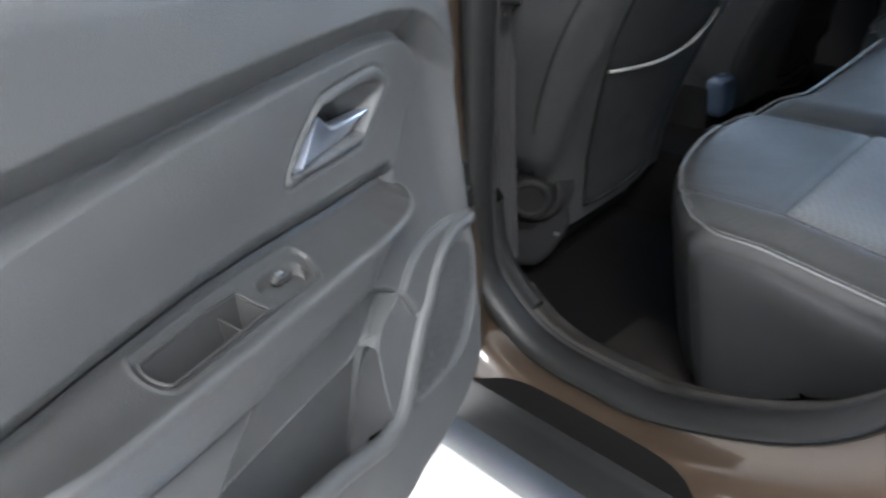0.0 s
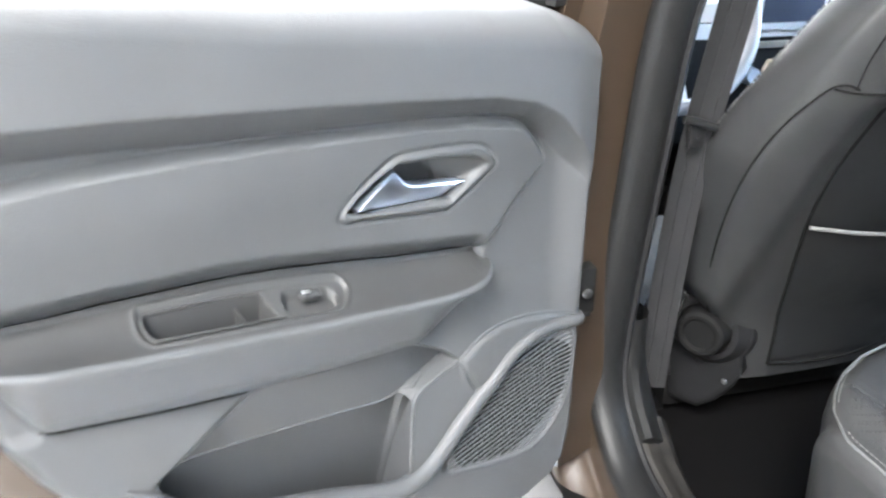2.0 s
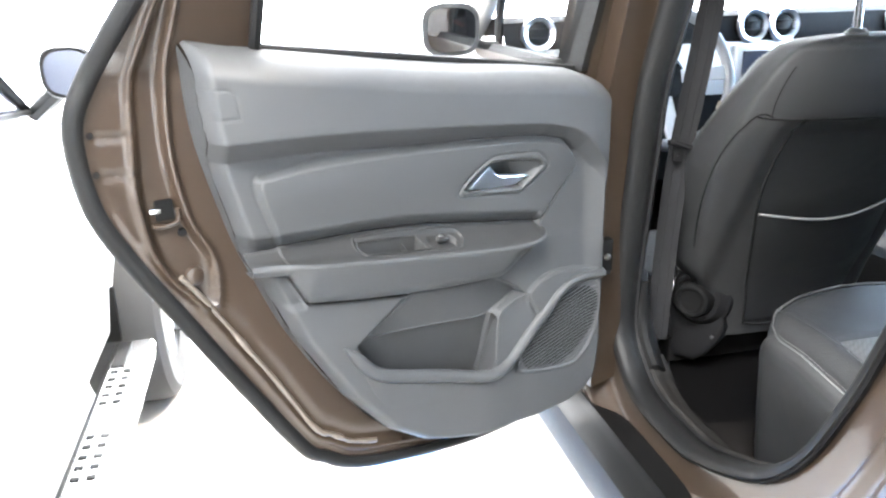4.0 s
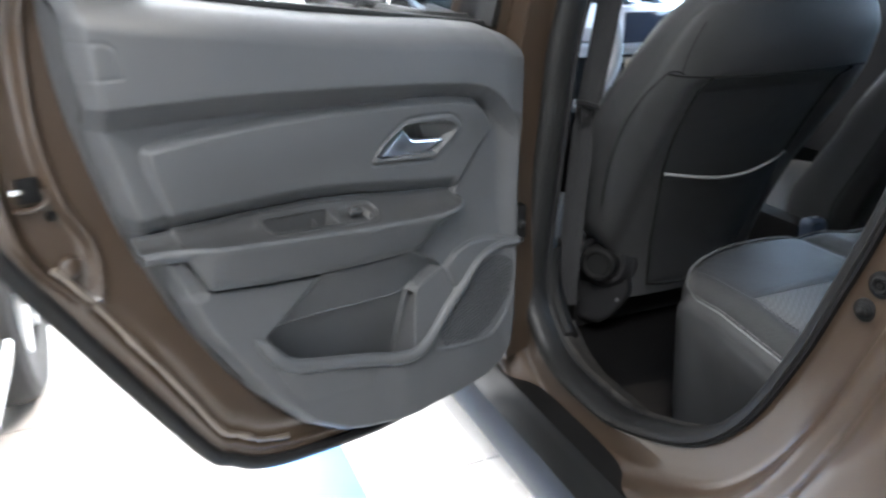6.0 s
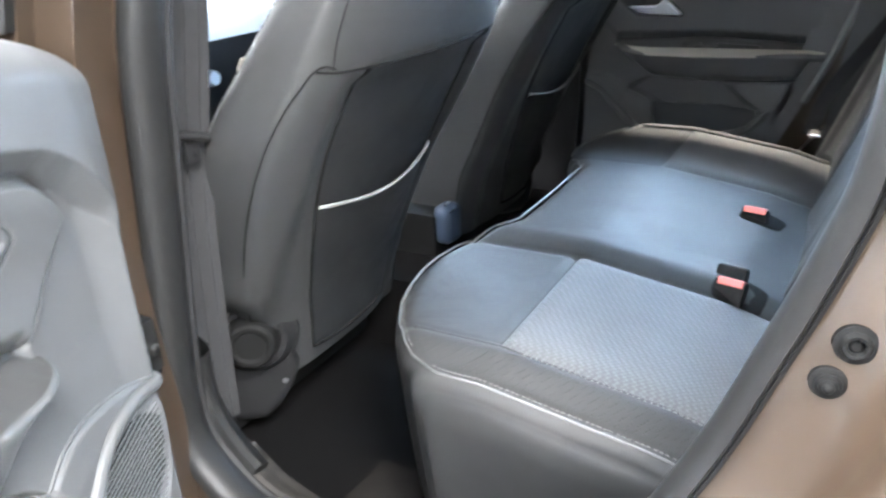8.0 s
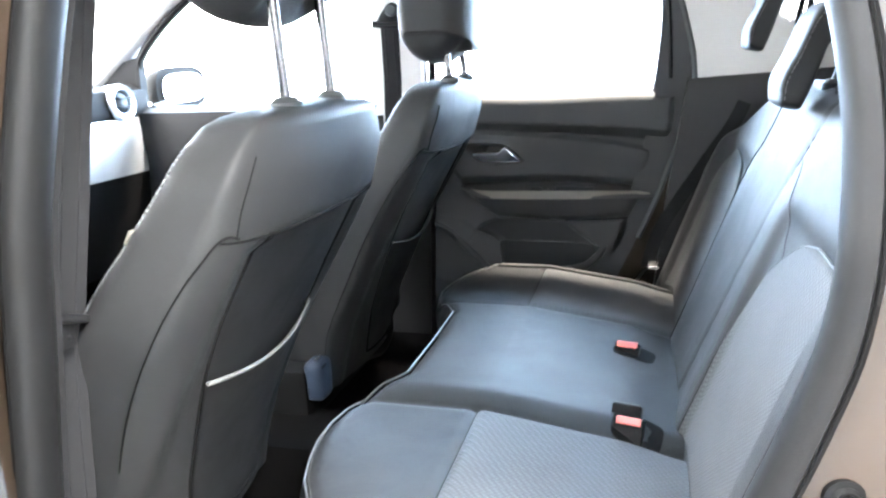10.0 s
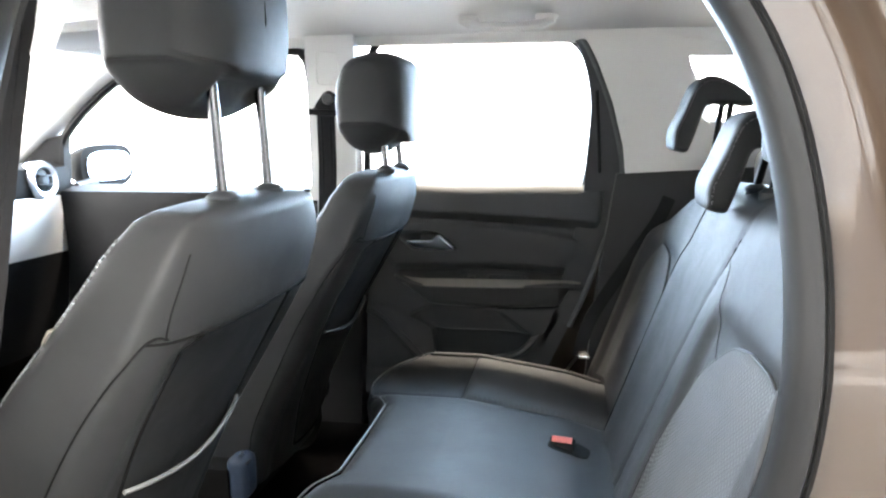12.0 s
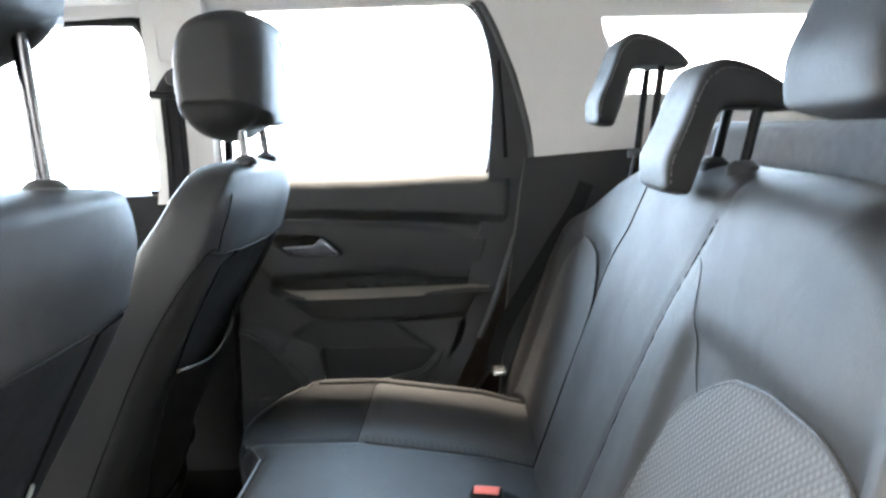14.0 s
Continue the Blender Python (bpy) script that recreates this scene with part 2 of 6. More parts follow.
PAINT = mat("brown_metallic_paint", (0.0190, 0.0130, 0.0089), 0.36, 0.0, var=0.08, vscale=3, grain=0.03, gscale=2500, coat=0.4, spec=0.15, rvar=0.05)
PAINT.node_tree.nodes["Principled BSDF"].inputs["Coat Roughness"].default_value = 0.02
RUBBER = mat("black_rubber_seal", (0.005, 0.005, 0.005), 0.5, grain=0.10, spec=0.12)
CLADDING = mat("black_sill_cladding", (0.0022, 0.0022, 0.0022), 0.5, grain=0.2, spec=0.15)
MIRROR = mat("mirror_glass", (0.35, 0.36, 0.37), 0.03, 1.0, var=0.02, grain=0, rvar=0.01)
RIMGREY = mat("grey_wheel_leather", (0.16, 0.16, 0.165), 0.5)
CHROME = mat("chrome", (0.72, 0.78, 0.88), 0.33, 1.0, var=0.03, grain=0)
STEEL = mat("bright_steel", (0.55, 0.55, 0.55), 0.25, 1.0, grain=0.05)
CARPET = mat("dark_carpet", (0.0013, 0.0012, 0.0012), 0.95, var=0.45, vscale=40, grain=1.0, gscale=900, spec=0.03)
SILLCARPET = mat("brown_lit_carpet", (0.0050, 0.0044, 0.0040), 0.95, var=0.5, vscale=35, grain=1.0, gscale=700, spec=0.03)
HEADLINER = mat("light_grey_headlining", (0.36, 0.355, 0.345), 0.9, var=0.05, grain=0.4, gscale=900)
SHELFCLOTH = mat("grey_felt", (0.085, 0.087, 0.090), 0.95, var=0.25, vscale=60, grain=0.8, gscale=500, spec=0.05)
PILLAR = mat("pale_pillar_trim", (0.38, 0.375, 0.36), 0.6, var=0.04)
WEBBING = mat("dark_grey_belt_webbing", (0.0120, 0.0120, 0.0125), 0.8, grain=0.5, gscale=1200, spec=0.05)
RED = mat("red_button_plastic", (0.46, 0.085, 0.07), 0.4, grain=0)
SEALANT = mat("grey_seam_sealant", (0.060, 0.050, 0.040), 0.45, var=0.3, vscale=60, coat=0.3)
TILE = mat("pale_floor_tile", (0.42, 0.405, 0.385), 0.25, var=0.05, vscale=4, grain=0.03)
GROUT = mat("tile_joint", (0.35, 0.34, 0.32), 0.9)
BLUE = mat("pale_blue_floor_film", (0.06, 0.22, 0.50), 0.35, var=0.06)
WHITEPAINT = mat("white_car_paint", (0.80, 0.80, 0.80), 0.3, coat=0.7, var=0.02, grain=0)
WALLPAINT = mat("pale_wall_paint", (0.50, 0.495, 0.485), 0.8, var=0.03)
GREYWALL = mat("grey_wall_paint", (0.55, 0.55, 0.55), 0.8, var=0.05)
SEALGREY = mat("grey_rubber_seal", (0.045, 0.048, 0.050), 0.55, grain=0.1, spec=0.2)
STOPRUBBER = mat("dull_black_rubber", (0.003, 0.003, 0.003), 0.75, grain=0.2, spec=0.06)
GLASS = glass("clear_glass")
SCREEN = mat("dark_screen_glass", (0.03, 0.035, 0.05), 0.12, grain=0)
TYRE = mat("tyre_rubber", (0.02, 0.02, 0.02), 0.8, grain=0.4)
SILVER = mat("silver_dash_trim", (0.55, 0.56, 0.57), 0.35, 0.6, grain=0)
CONSOLE_BLUE = mat("navy_plastic_cover", (0.015, 0.022, 0.035), 0.55, spec=0.15)

# ---- showroom ----
X0, X1, Y0, Y1, ZC = -6.0, 5.0, -5.0, 7.0, 5.6
part("ground", box(X0 - 0.3, X1 + 0.3, Y0 - 0.3, Y1 + 0.3, -0.2, -0.004, 0), GROUT)
tagged(bpy.data.objects["ground"], "grey floor bed of the showroom under the tiles", "floor", kind="structure")


def solid(name, b, material, label, category):
    return tagged(part(name, b, material), label, category, kind="structure")


solid("ceiling", box(X0 - 0.3, X1 + 0.3, Y0 - 0.3, Y1 + 0.3, ZC, ZC + 0.2, 0), WALLPAINT, "plain pale showroom ceiling", "ceiling")
solid("wall_west", box(X0 - 0.2, X0, Y0, Y1, 0, ZC, 0), GREYWALL, "plain grey showroom wall", "wall")


def glazed_wall(name, along, at, a0, a1, out):
    """A wall with one long window: a low parapet, a lintel, ends and slim mullions."""
    t0, t1 = (at, at + 0.2 * out) if out > 0 else (at - 0.2, at)
    pieces = [(a0, a1, 0, 0.3), (a0, a1, 5.1, ZC), (a0, a0 + 0.6, 0.3, 5.1), (a1 - 0.6, a1, 0.3, 5.1)]
    n = 5
    for i in range(1, n):
        c = a0 + 0.6 + (a1 - a0 - 1.2) * i / n
        pieces.append((c - 0.04, c + 0.04, 0.3, 5.1))
    bms = []
    for p0, p1, z0, z1 in pieces:
        bms.append(box(t0, t1, p0, p1, z0, z1, 0) if along == "y" else box(p0, p1, t0, t1, z0, z1, 0))
    return solid(name, merged(*bms), WALLPAINT, "pale showroom wall with tall daylight windows", "wall")


glazed_wall("wall_east", "y", X1 - 0.35, Y0, Y1, 1)
glazed_wall("wall_north", "x", Y1 - 0.35, X0, X1, 1)
solid("wall_south", box(X0, X1, Y0 - .2, Y0, 0, ZC, 0), WALLPAINT, "plain pale showroom wall", "wall")

GLOW = bpy.data.materials.new("bright_sky")
GLOW.use_nodes = True
GLOW.node_tree.nodes["Principled BSDF"].inputs["Base Color"].default_value = (0.8, 0.8, 0.8, 1)
GLOW.node_tree.nodes["Principled BSDF"].inputs["Emission Color"].default_value = (0.95, 0.98, 1.0, 1)
GLOW.node_tree.nodes["Principled BSDF"].inputs["Emission Strength"].default_value = 2.6
solid("backdrop", merged(box(X1 + 1, X1 + 1.1, Y0 - 2, Y1 + 2, -1, 7, 0), box(X0 - 2, X1 + 1, Y1 + 1, Y1 + 1.1, -1, 7, 0)), GLOW, "plain bright overcast sky outside the windows", "backdrop")

# ---- the open rear door ----
OPEN = 68.0
HINGE = Vector((-0.816, 0.171, 0))
U = Vector((-math.sin(radians(OPEN)), -math.cos(radians(OPEN)), 0))
N = Vector((math.cos(radians(OPEN)), -math.sin(radians(OPEN)), 0))


def left_door(s, d, z):
    return HINGE + U * s + N * d + Vector((0, 0, z))


def right_door(s, d, z):
    return Vector((0.79 - d, 0.235 - s, z - 0.012 - 0.12 * (s - 0.2)))


PANEL_OUT = [(.002, 1.018), (.004, 1.036), (.018, 1.047), (.07, 1.062), (.156, 1.073), (.277, 1.084), (.385, 1.096), (.482, 1.110), (.57, 1.122), (.636, 1.130), (.690, 1.141), (.692, 1.10), (.690, 1.045), (.681, .985), (.653, .875), (.630, .815), (.592, .725), (.5245, .612), (.455, .531), (.395, .490), (.355, .475), (.30, .462), (.25, .456), (.16, .450), (.085, .453), (.040, .468), (.016, .495), (.007, .55), (.006, .64), (.004, .85)]
PANEL_TOP = [(0, 1.036), (.018, 1.047), (.07, 1.062), (.156, 1.073), (.277, 1.084), (.385, 1.096), (.482, 1.110), (.57, 1.122), (.636, 1.130), (.70, 1.143)]
UPPER_LOW = [(-.05, .82), (.0, .865), (.03, .908), (.0388, .917), (.0757, .952), (.095, .964), (.115, .973), (.1617, .9836), (.2567, .9935), (.3421, 1.001), (.4192, 1.007), (.4893, 1.012), (.5535, 1.0155), (.6184, 1.017), (.7101, 1.019)]
LEDGE_BACK = [(.146, .8125), (.160, .818), (.1889, .823), (.257, .833), (.3185, .8442), (.374, .853), (.424, .8592), (.487, .8625), (.514, .8640), (.557, .8650), (.59, .867), (.62, .868), (.66, .870)]
LEDGE_FRONT = [(.146, .809), (.170, .803), (.198, .801), (.2189, .8011), (.264, .805), (.284, .808), (.343, .8148), (.396, .822), (.444, .8286), (.488, .835), (.5285, .841), (.565, .8465), (.5993, .852), (.626, .8545), (.66, .857)]
LEDGE_BOTTOM = [(.146, .806), (.165, .797), (.19, .783), (.215, .767), (.23, .757), (.24, .7505), (.25, .7465), (.274, .7475), (.34, .7525), (.4246, .7616), (.50, .7727), (.5816, .788), (.592, .808), (.6059, .834), (.66, .842)]
INSERT = [(.636, .958), (.6335, .967), (.622, .9715), (.551, .9775), (.484, .979), (.4115, .9775), (.318, .9735), (.262, .971), (.200, .966), (.1364, .957), (.1086, .9472), (.0882, .928), (.0772, .908), (.0803, .896), (.1197, .8575), (.1570, .8195), (.1889, .822), (.257, .832), (.3185, .843), (.374, .852), (.424, .858), (.514, .863), (.5906, .866), (.607, .868), (.6206, .901), (.6327, .9377)]
BEZEL_OUT = [(.3167, .8886), (.3201, .899), (.299, .9206), (.2691, .9397), (.2509, .9426), (.2002, .9405), (.1696, .9358), (.1490, .9165), (.1568, .9054), (.1990, .8785), (.2133, .8768), (.2948, .8870)]
BEZEL_IN = [(.306, .8955), (.3114, .9025), (.2933, .9194), (.2693, .9325), (.2542, .9345), (.1798, .9290), (.1590, .9150), (.1724, .9045), (.1964, .8880), (.2066, .8850)]
RECESS = [(.4165, .759), (.475, .7176), (.511, .6965), (.470, .690), (.4126, .685), (.27, .668), (.2560, .6755), (.2438, .6840), (.187, .698), (.205, .716), (.252, .744)]
FOLD = [(.511, .6970), (.490, .6980), (.470, .698), (.4126, .6934), (.3228, .6828), (.27, .6780), (.2540, .6790)]
FOLD_END = [(.2400, .6865), (.215, .6940), (.198, .6990)]
LIP = [(.511, .6955), (.4975, .672), (.4713, .6478), (.4305, .633), (.36, .611), (.2934, .5912), (.262, .5905)]
POCKET = FOLD + [(.2506, .660), (.257, .626), (.259, .605)] + LIP[:0:-1]
RIM = [(.534, .706), (.520, .690), (.500, .664), (.480, .6455), (.455, .634), (.433, .627), (.36, .604), (.29, .582), (.255, .581), (.224, .595), (.19, .624), (.15, .658), (.125, .681), (.105, .693), (.08, .700), (.045, .701), (.012, .698)]
SPEAKER = [(.030, .690), (.080, .693), (.118, .683), (.143, .663), (.175, .628), (.211, .586), (.2135, .578), (.203, .561), (.107, .541), (.070, .546), (.040, .575), (.026, .62)]
POD_TOP = [(.006, .701), (.05, .714), (.09, .7225), (.13, .7245), (.16, .717), (.187, .699)]
COVER = [(.712, 1.0848), (.6635, 1.0808), (.655, 1.0749), (.6523, 1.0467), (.712, 1.047)]


def rounded(poly):
    """The outline with its corners rounded off."""
    return [(p.x, p.y) for p in smooth_path([(*p, 0) for p in poly], 5, True)]


def curve2(poly, n=8):
    return [(p.x, p.y) for p in smooth_path([(*p, 0) for p in poly], n)]


def along(table, S):
    return np.interp(S, [p[0] for p in table], [p[1] for p in table])


def ramp(x, a, b):
    return np.clip((x - a) / (b - a), 0, 1)


def panel_depth(S, Z):
    """How far the lining stands out from the door, by place on it."""
    low = along(LEDGE_BOTTOM, S)
    d = np.full(S.shape, 0.064)
    # padded upper part: undercut below, rolled over at the top
    ul = along(UPPER_LOW, S)
    d = d + 0.029 * ramp(Z, ul - 0.027, ul) - 0.06 * np.clip(Z - ul, 0, 1)
    r = sdf(COVER, S, Z)
    d = d - 0.0016 * np.exp(-(r / 0.0014) ** 2)
    # raised insert: a broad chamfer on its top edge, a fine groove round the front end
    e = sdf(rounded(INSERT), S, Z)
    brow = step(Z - (0.903 + 0.095 * (S - 0.0772)), 0.0, 0.030)
    high = 0.006 + 0.008 * step(Z, 0.87, 0.95)
    d = d + high * (brow * ramp(-e, 0.0, 0.0088) + (1 - brow) * ramp(-e, 0.0, 0.006))
    front = 1 - step(S, 0.15, 0.26)
    d = d - (0.0012 + 0.0036 * front) * np.exp(-((e - 0.0008) / 0.0016) ** 2)
    back = along(LEDGE_BACK, S)
    d = d - 0.017 * (1 - step(Z - back, -0.002, 0.024)) * step(Z - low, -0.004, 0.004) * step(S, 0.150, 0.165)
    # handle cup with its flat frame
    b = sdf(rounded(BEZEL_OUT), S, Z)
    c = sdf(rounded(BEZEL_IN), S, Z)
    d = d - 0.0024 * np.exp(-((b - 0.0010) / 0.0016) ** 2) + 0.0022 * ramp(-b, 0.0, 0.0025)
    crease = 0.212 + 0.55 * (Z - 0.915)
    cup = np.where(S > crease, 0.034, np.clip(0.026 - 0.5 * (crease - S), 0.004, 1))
    d = d - cup * ramp(-c, 0.0, 0.0045)
    # lower shell, with a recess that runs out towards the front
    d = d + 0.010 * ramp(low - Z, 0.0, 0.004) * step(S, 0.20, 0.30) + 0.012 * ramp(low - Z, 0.02, 0.14) * (1 - step(S, 0.22, 0.36))
    k = sdf(RECESS, S, Z)
    d = d - 0.021 * ramp(-k, 0.0, 0.003) * ramp(low - Z, -0.006, 0.075)
    d = d - 0.0030 * np.exp(-(sdf([(.4165, .7595), (.510, .6970), (.505, .6935), (.4085, .7585)], S, Z) / 0.0022) ** 2)
    d = d + 0.004 * step(0.66 - Z, 0, 0.12)
    # crease that carries on from the insert's rear edge
    cr = np.interp(Z, [.785, .836, .868], [.583, .6075, .609])
    d = d - 0.006 * ramp(S - cr, -0.001, 0.003) * step(Z, .775, .79) * (1 - step(Z, .862, .870))
    # loudspeaker pod
    g = sdf(rounded(SPEAKER), S, Z)
    t = np.interp(S, [p[0] for p in POD_TOP], [p[1] for p in POD_TOP])
    pod = ramp(t - Z, 0.0, 0.004) * (1 - step(S, 0.183, 0.189)) * step(Z, .60, .69) * (1 - step(S - .150 - .9 * (Z - .66), .0, .03) * (Z < .69))
    d = d + 0.005 * pod
    d = d - 0.004 * ramp(-g, 0.0, 0.003) - 0.0022 * np.exp(-((g - 0.001) / 0.0018) ** 2)
    gr = sdf([(.187, .698), (.180, .680), (.166, .652), (.1645, .653), (.1785, .6805), (.1855, .698)], S, Z)
    d = d - 0.004 * np.exp(-(gr / 0.0013) ** 2)
    # front edge and the rolled outer rim
    w = step(S, 0.004, 0.060)
    d = d * w + 0.083 * (1 - w)
    top = along(PANEL_TOP, S)
    d = d - 0.066 * (1 - ramp(top - Z, -0.001, 0.046)) ** 2
    o = sdf(PANEL_OUT, S, Z)
    d = d - 0.034 * (1 - ramp(-o, -0.001, 0.016)) ** 2
    return d


def sheet(name, X, keep, materials, index, parent, label=""):
    """One mesh from a table of points, with the cells all of whose corners are kept."""
    n, m = keep.shape
    number = -np.ones(keep.shape, int)
    number[keep] = np.arange(keep.sum())
    cell = keep[:-1, :-1] & keep[1:, :-1] & keep[1:, 1:] & keep[:-1, 1:]
    q = np.stack([number[:-1, :-1][cell], number[1:, :-1][cell], number[1:, 1:][cell], number[:-1, 1:][cell]], 1)
    me = bpy.data.meshes.new(name)
    me.from_pydata((X[keep] - np.array(ORIGIN[parent.name])).tolist(), [], q.tolist())
    for mt in materials:
        me.materials.append(mt)
    me.polygons.foreach_set("use_smooth", np.ones(len(q), bool))
    if index is not None:
        me.polygons.foreach_set("material_index", index[:-1, :-1][cell].astype(np.int32))
    me.update()
    ob = new(name, me)
    ob.parent = parent
    ORIGIN[ob.name] = ORIGIN[parent.name]
    if label:
        ob["label"] = label
    return ob


def placed(place, S, D, Z):
    """Points of the door for whole tables at once: place is linear in each coordinate."""
    o = np.array(place(0, 0, 0))
    a, b, c = (np.array(place(*v)) - o for v in ((1, 0, 0), (0, 1, 0), (0, 0, 1)))
    return o + S[..., None] * a + D[..., None] * b + Z[..., None] * c


def pulled(poly, S, Z, h, near, extra=None):
    """Grid places with those close to an outline moved onto it."""
    o = sdf(poly, S, Z)
    gs, gz = np.gradient(o, h)
    gl = np.maximum(gs ** 2 + gz ** 2, .3)
    move = (o > near[0] * h) & (o < near[1] * h)
    if extra is not None:
        move &= extra
    return np.where(move, S - o * gs / gl, S), np.where(move, Z - o * gz / gl, Z), o


def build_door_panel(place, parent, full):
    h = 0.0016 if full else 0.004
    s = np.arange(-0.02, 0.725, h)
    z = np.arange(0.44, 1.16, h)
    S, Z = np.meshgrid(s, z, indexing="ij")
    S, Z, o = pulled(PANEL_OUT, S, Z, h, (0, 1.6))
    S, Z, k = pulled(POCKET, S, Z, h, (-.75, .75), o < -h * 2)
    D = panel_depth(S, Z)
    D[1:-1, 1:-1] = 0.4 * D[1:-1, 1:-1] + 0.15 * (D[2:, 1:-1] + D[:-2, 1:-1] + D[1:-1, 2:] + D[1:-1, :-2])
    cup = sdf(rounded(BEZEL_IN), S, Z) < -0.002
    panel = sheet("trim_panel", placed(place, S, D, Z), (o < h * 1.6) & (k > -.75 * h), [PLASTIC, CUP], cup, parent, "grey grained plastic door lining")
    # a skirt back to the door shell
    edge = [(p.x, p.y) for p in smooth_path([(*p, 0) for p in PANEL_OUT], 4, True)]
    eo = panel_depth(np.array([[p[0] for p in edge]]), np.array([[p[1] for p in edge]]))[0]
    part("panel_return", grid([[place(a, d + .002, b) for (a, b), d in zip(edge, eo)], [place(a, -.01, b) for a, b in edge]], close_v=True), PLASTIC, parent)

    def on_panel(pts, lift):
        dd = panel_depth(np.array([[p[0] for p in pts]]), np.array([[p[1] for p in pts]]))[0]
        return [place(a, d + lift, b) for (a, b), d in zip(pts, dd)]
    # map pocket: back wall from the fold down, floor, and up behind the lip
    f, l = curve2(FOLD, 8), curve2(LIP, 8)
    fd = panel_depth(np.array([[p[0] for p in f]]), np.array([[p[1] for p in f]]))[0]
    rows = []
    for (fa, fz), (la, lz), d0 in zip(f, l, fd):
        t = min((.511 - fa) / .05, 1)
        deep, floor_z = .014, lz - .085 * t
        row = [(fa, d0, fz), (fa + (la - fa) * .1, d0 - .004 * t, fz - .006 * t), (fa + (la - fa) * .3, d0 - (d0 - deep) * .45 * t, fz + (floor_z - fz) * .35)]
        row += [(la, d0 - (d0 - deep) * .8 * t, fz + (floor_z - fz) * .75), (la, deep * t + d0 * (1 - t), floor_z), (la, deep * t + d0 * (1 - t) + .02 * t, floor_z - .004 * t), (la, .076, floor_z + .004 * t), (la, .080, lz)]
        rows.append([place(*p) for p in row])
    rows.append([p + (place(.225, 0, 0) - place(.262, 0, 0)) for p in rows[-1]])
    liner = grid(rows)
    part("map_pocket", liner, PLASTIC, parent, "deep open map pocket", angle=50)
    side = [(.2438, .6840), (.2506, .660), (.257, .626), (.259, .605), (.262, .588)]
    part("pocket_side", grid([on_panel(side, 0), [place(a + .002, .050, b - .03) for a, b in side], [place(a + .004, .014, b - .10) for a, b in side]]), PLASTIC, parent)
    part("pocket_fold", tube(on_panel(curve2(FOLD[:-1] + FOLD_END, 6), -.0004), .0017, 8), PLASTIC, parent)
    part("pocket_side_bead", tube(on_panel(curve2([(.187, .6975), (.215, .6905), (.2380, .6825), (.2485, .6725), (.2520, .656), (.257, .626), (.260, .600)], 6), -.0006), .0024, 8), PLASTIC, parent)
    rim = curve2(RIM, 8)
    rd = panel_depth(np.array([[p[0] for p in rim]]), np.array([[p[1] for p in rim]]))[0]
    n = len(rim)
    part("pocket_rim", tube([place(a, max(d, .070) + .0005, b) for (a, b), d in zip(rim, rd)], [.0095 * float(step(i / n, 0, .10)) + .001 - .0032 * float(step(i / n, .62, .80)) for i in range(n)], 14), PLASTIC, parent, "rounded lip of the map pocket")
    part("pod_edge", tube(on_panel(curve2(POD_TOP, 8), -.0010), .0026, 8), PLASTIC, parent)
    return panel


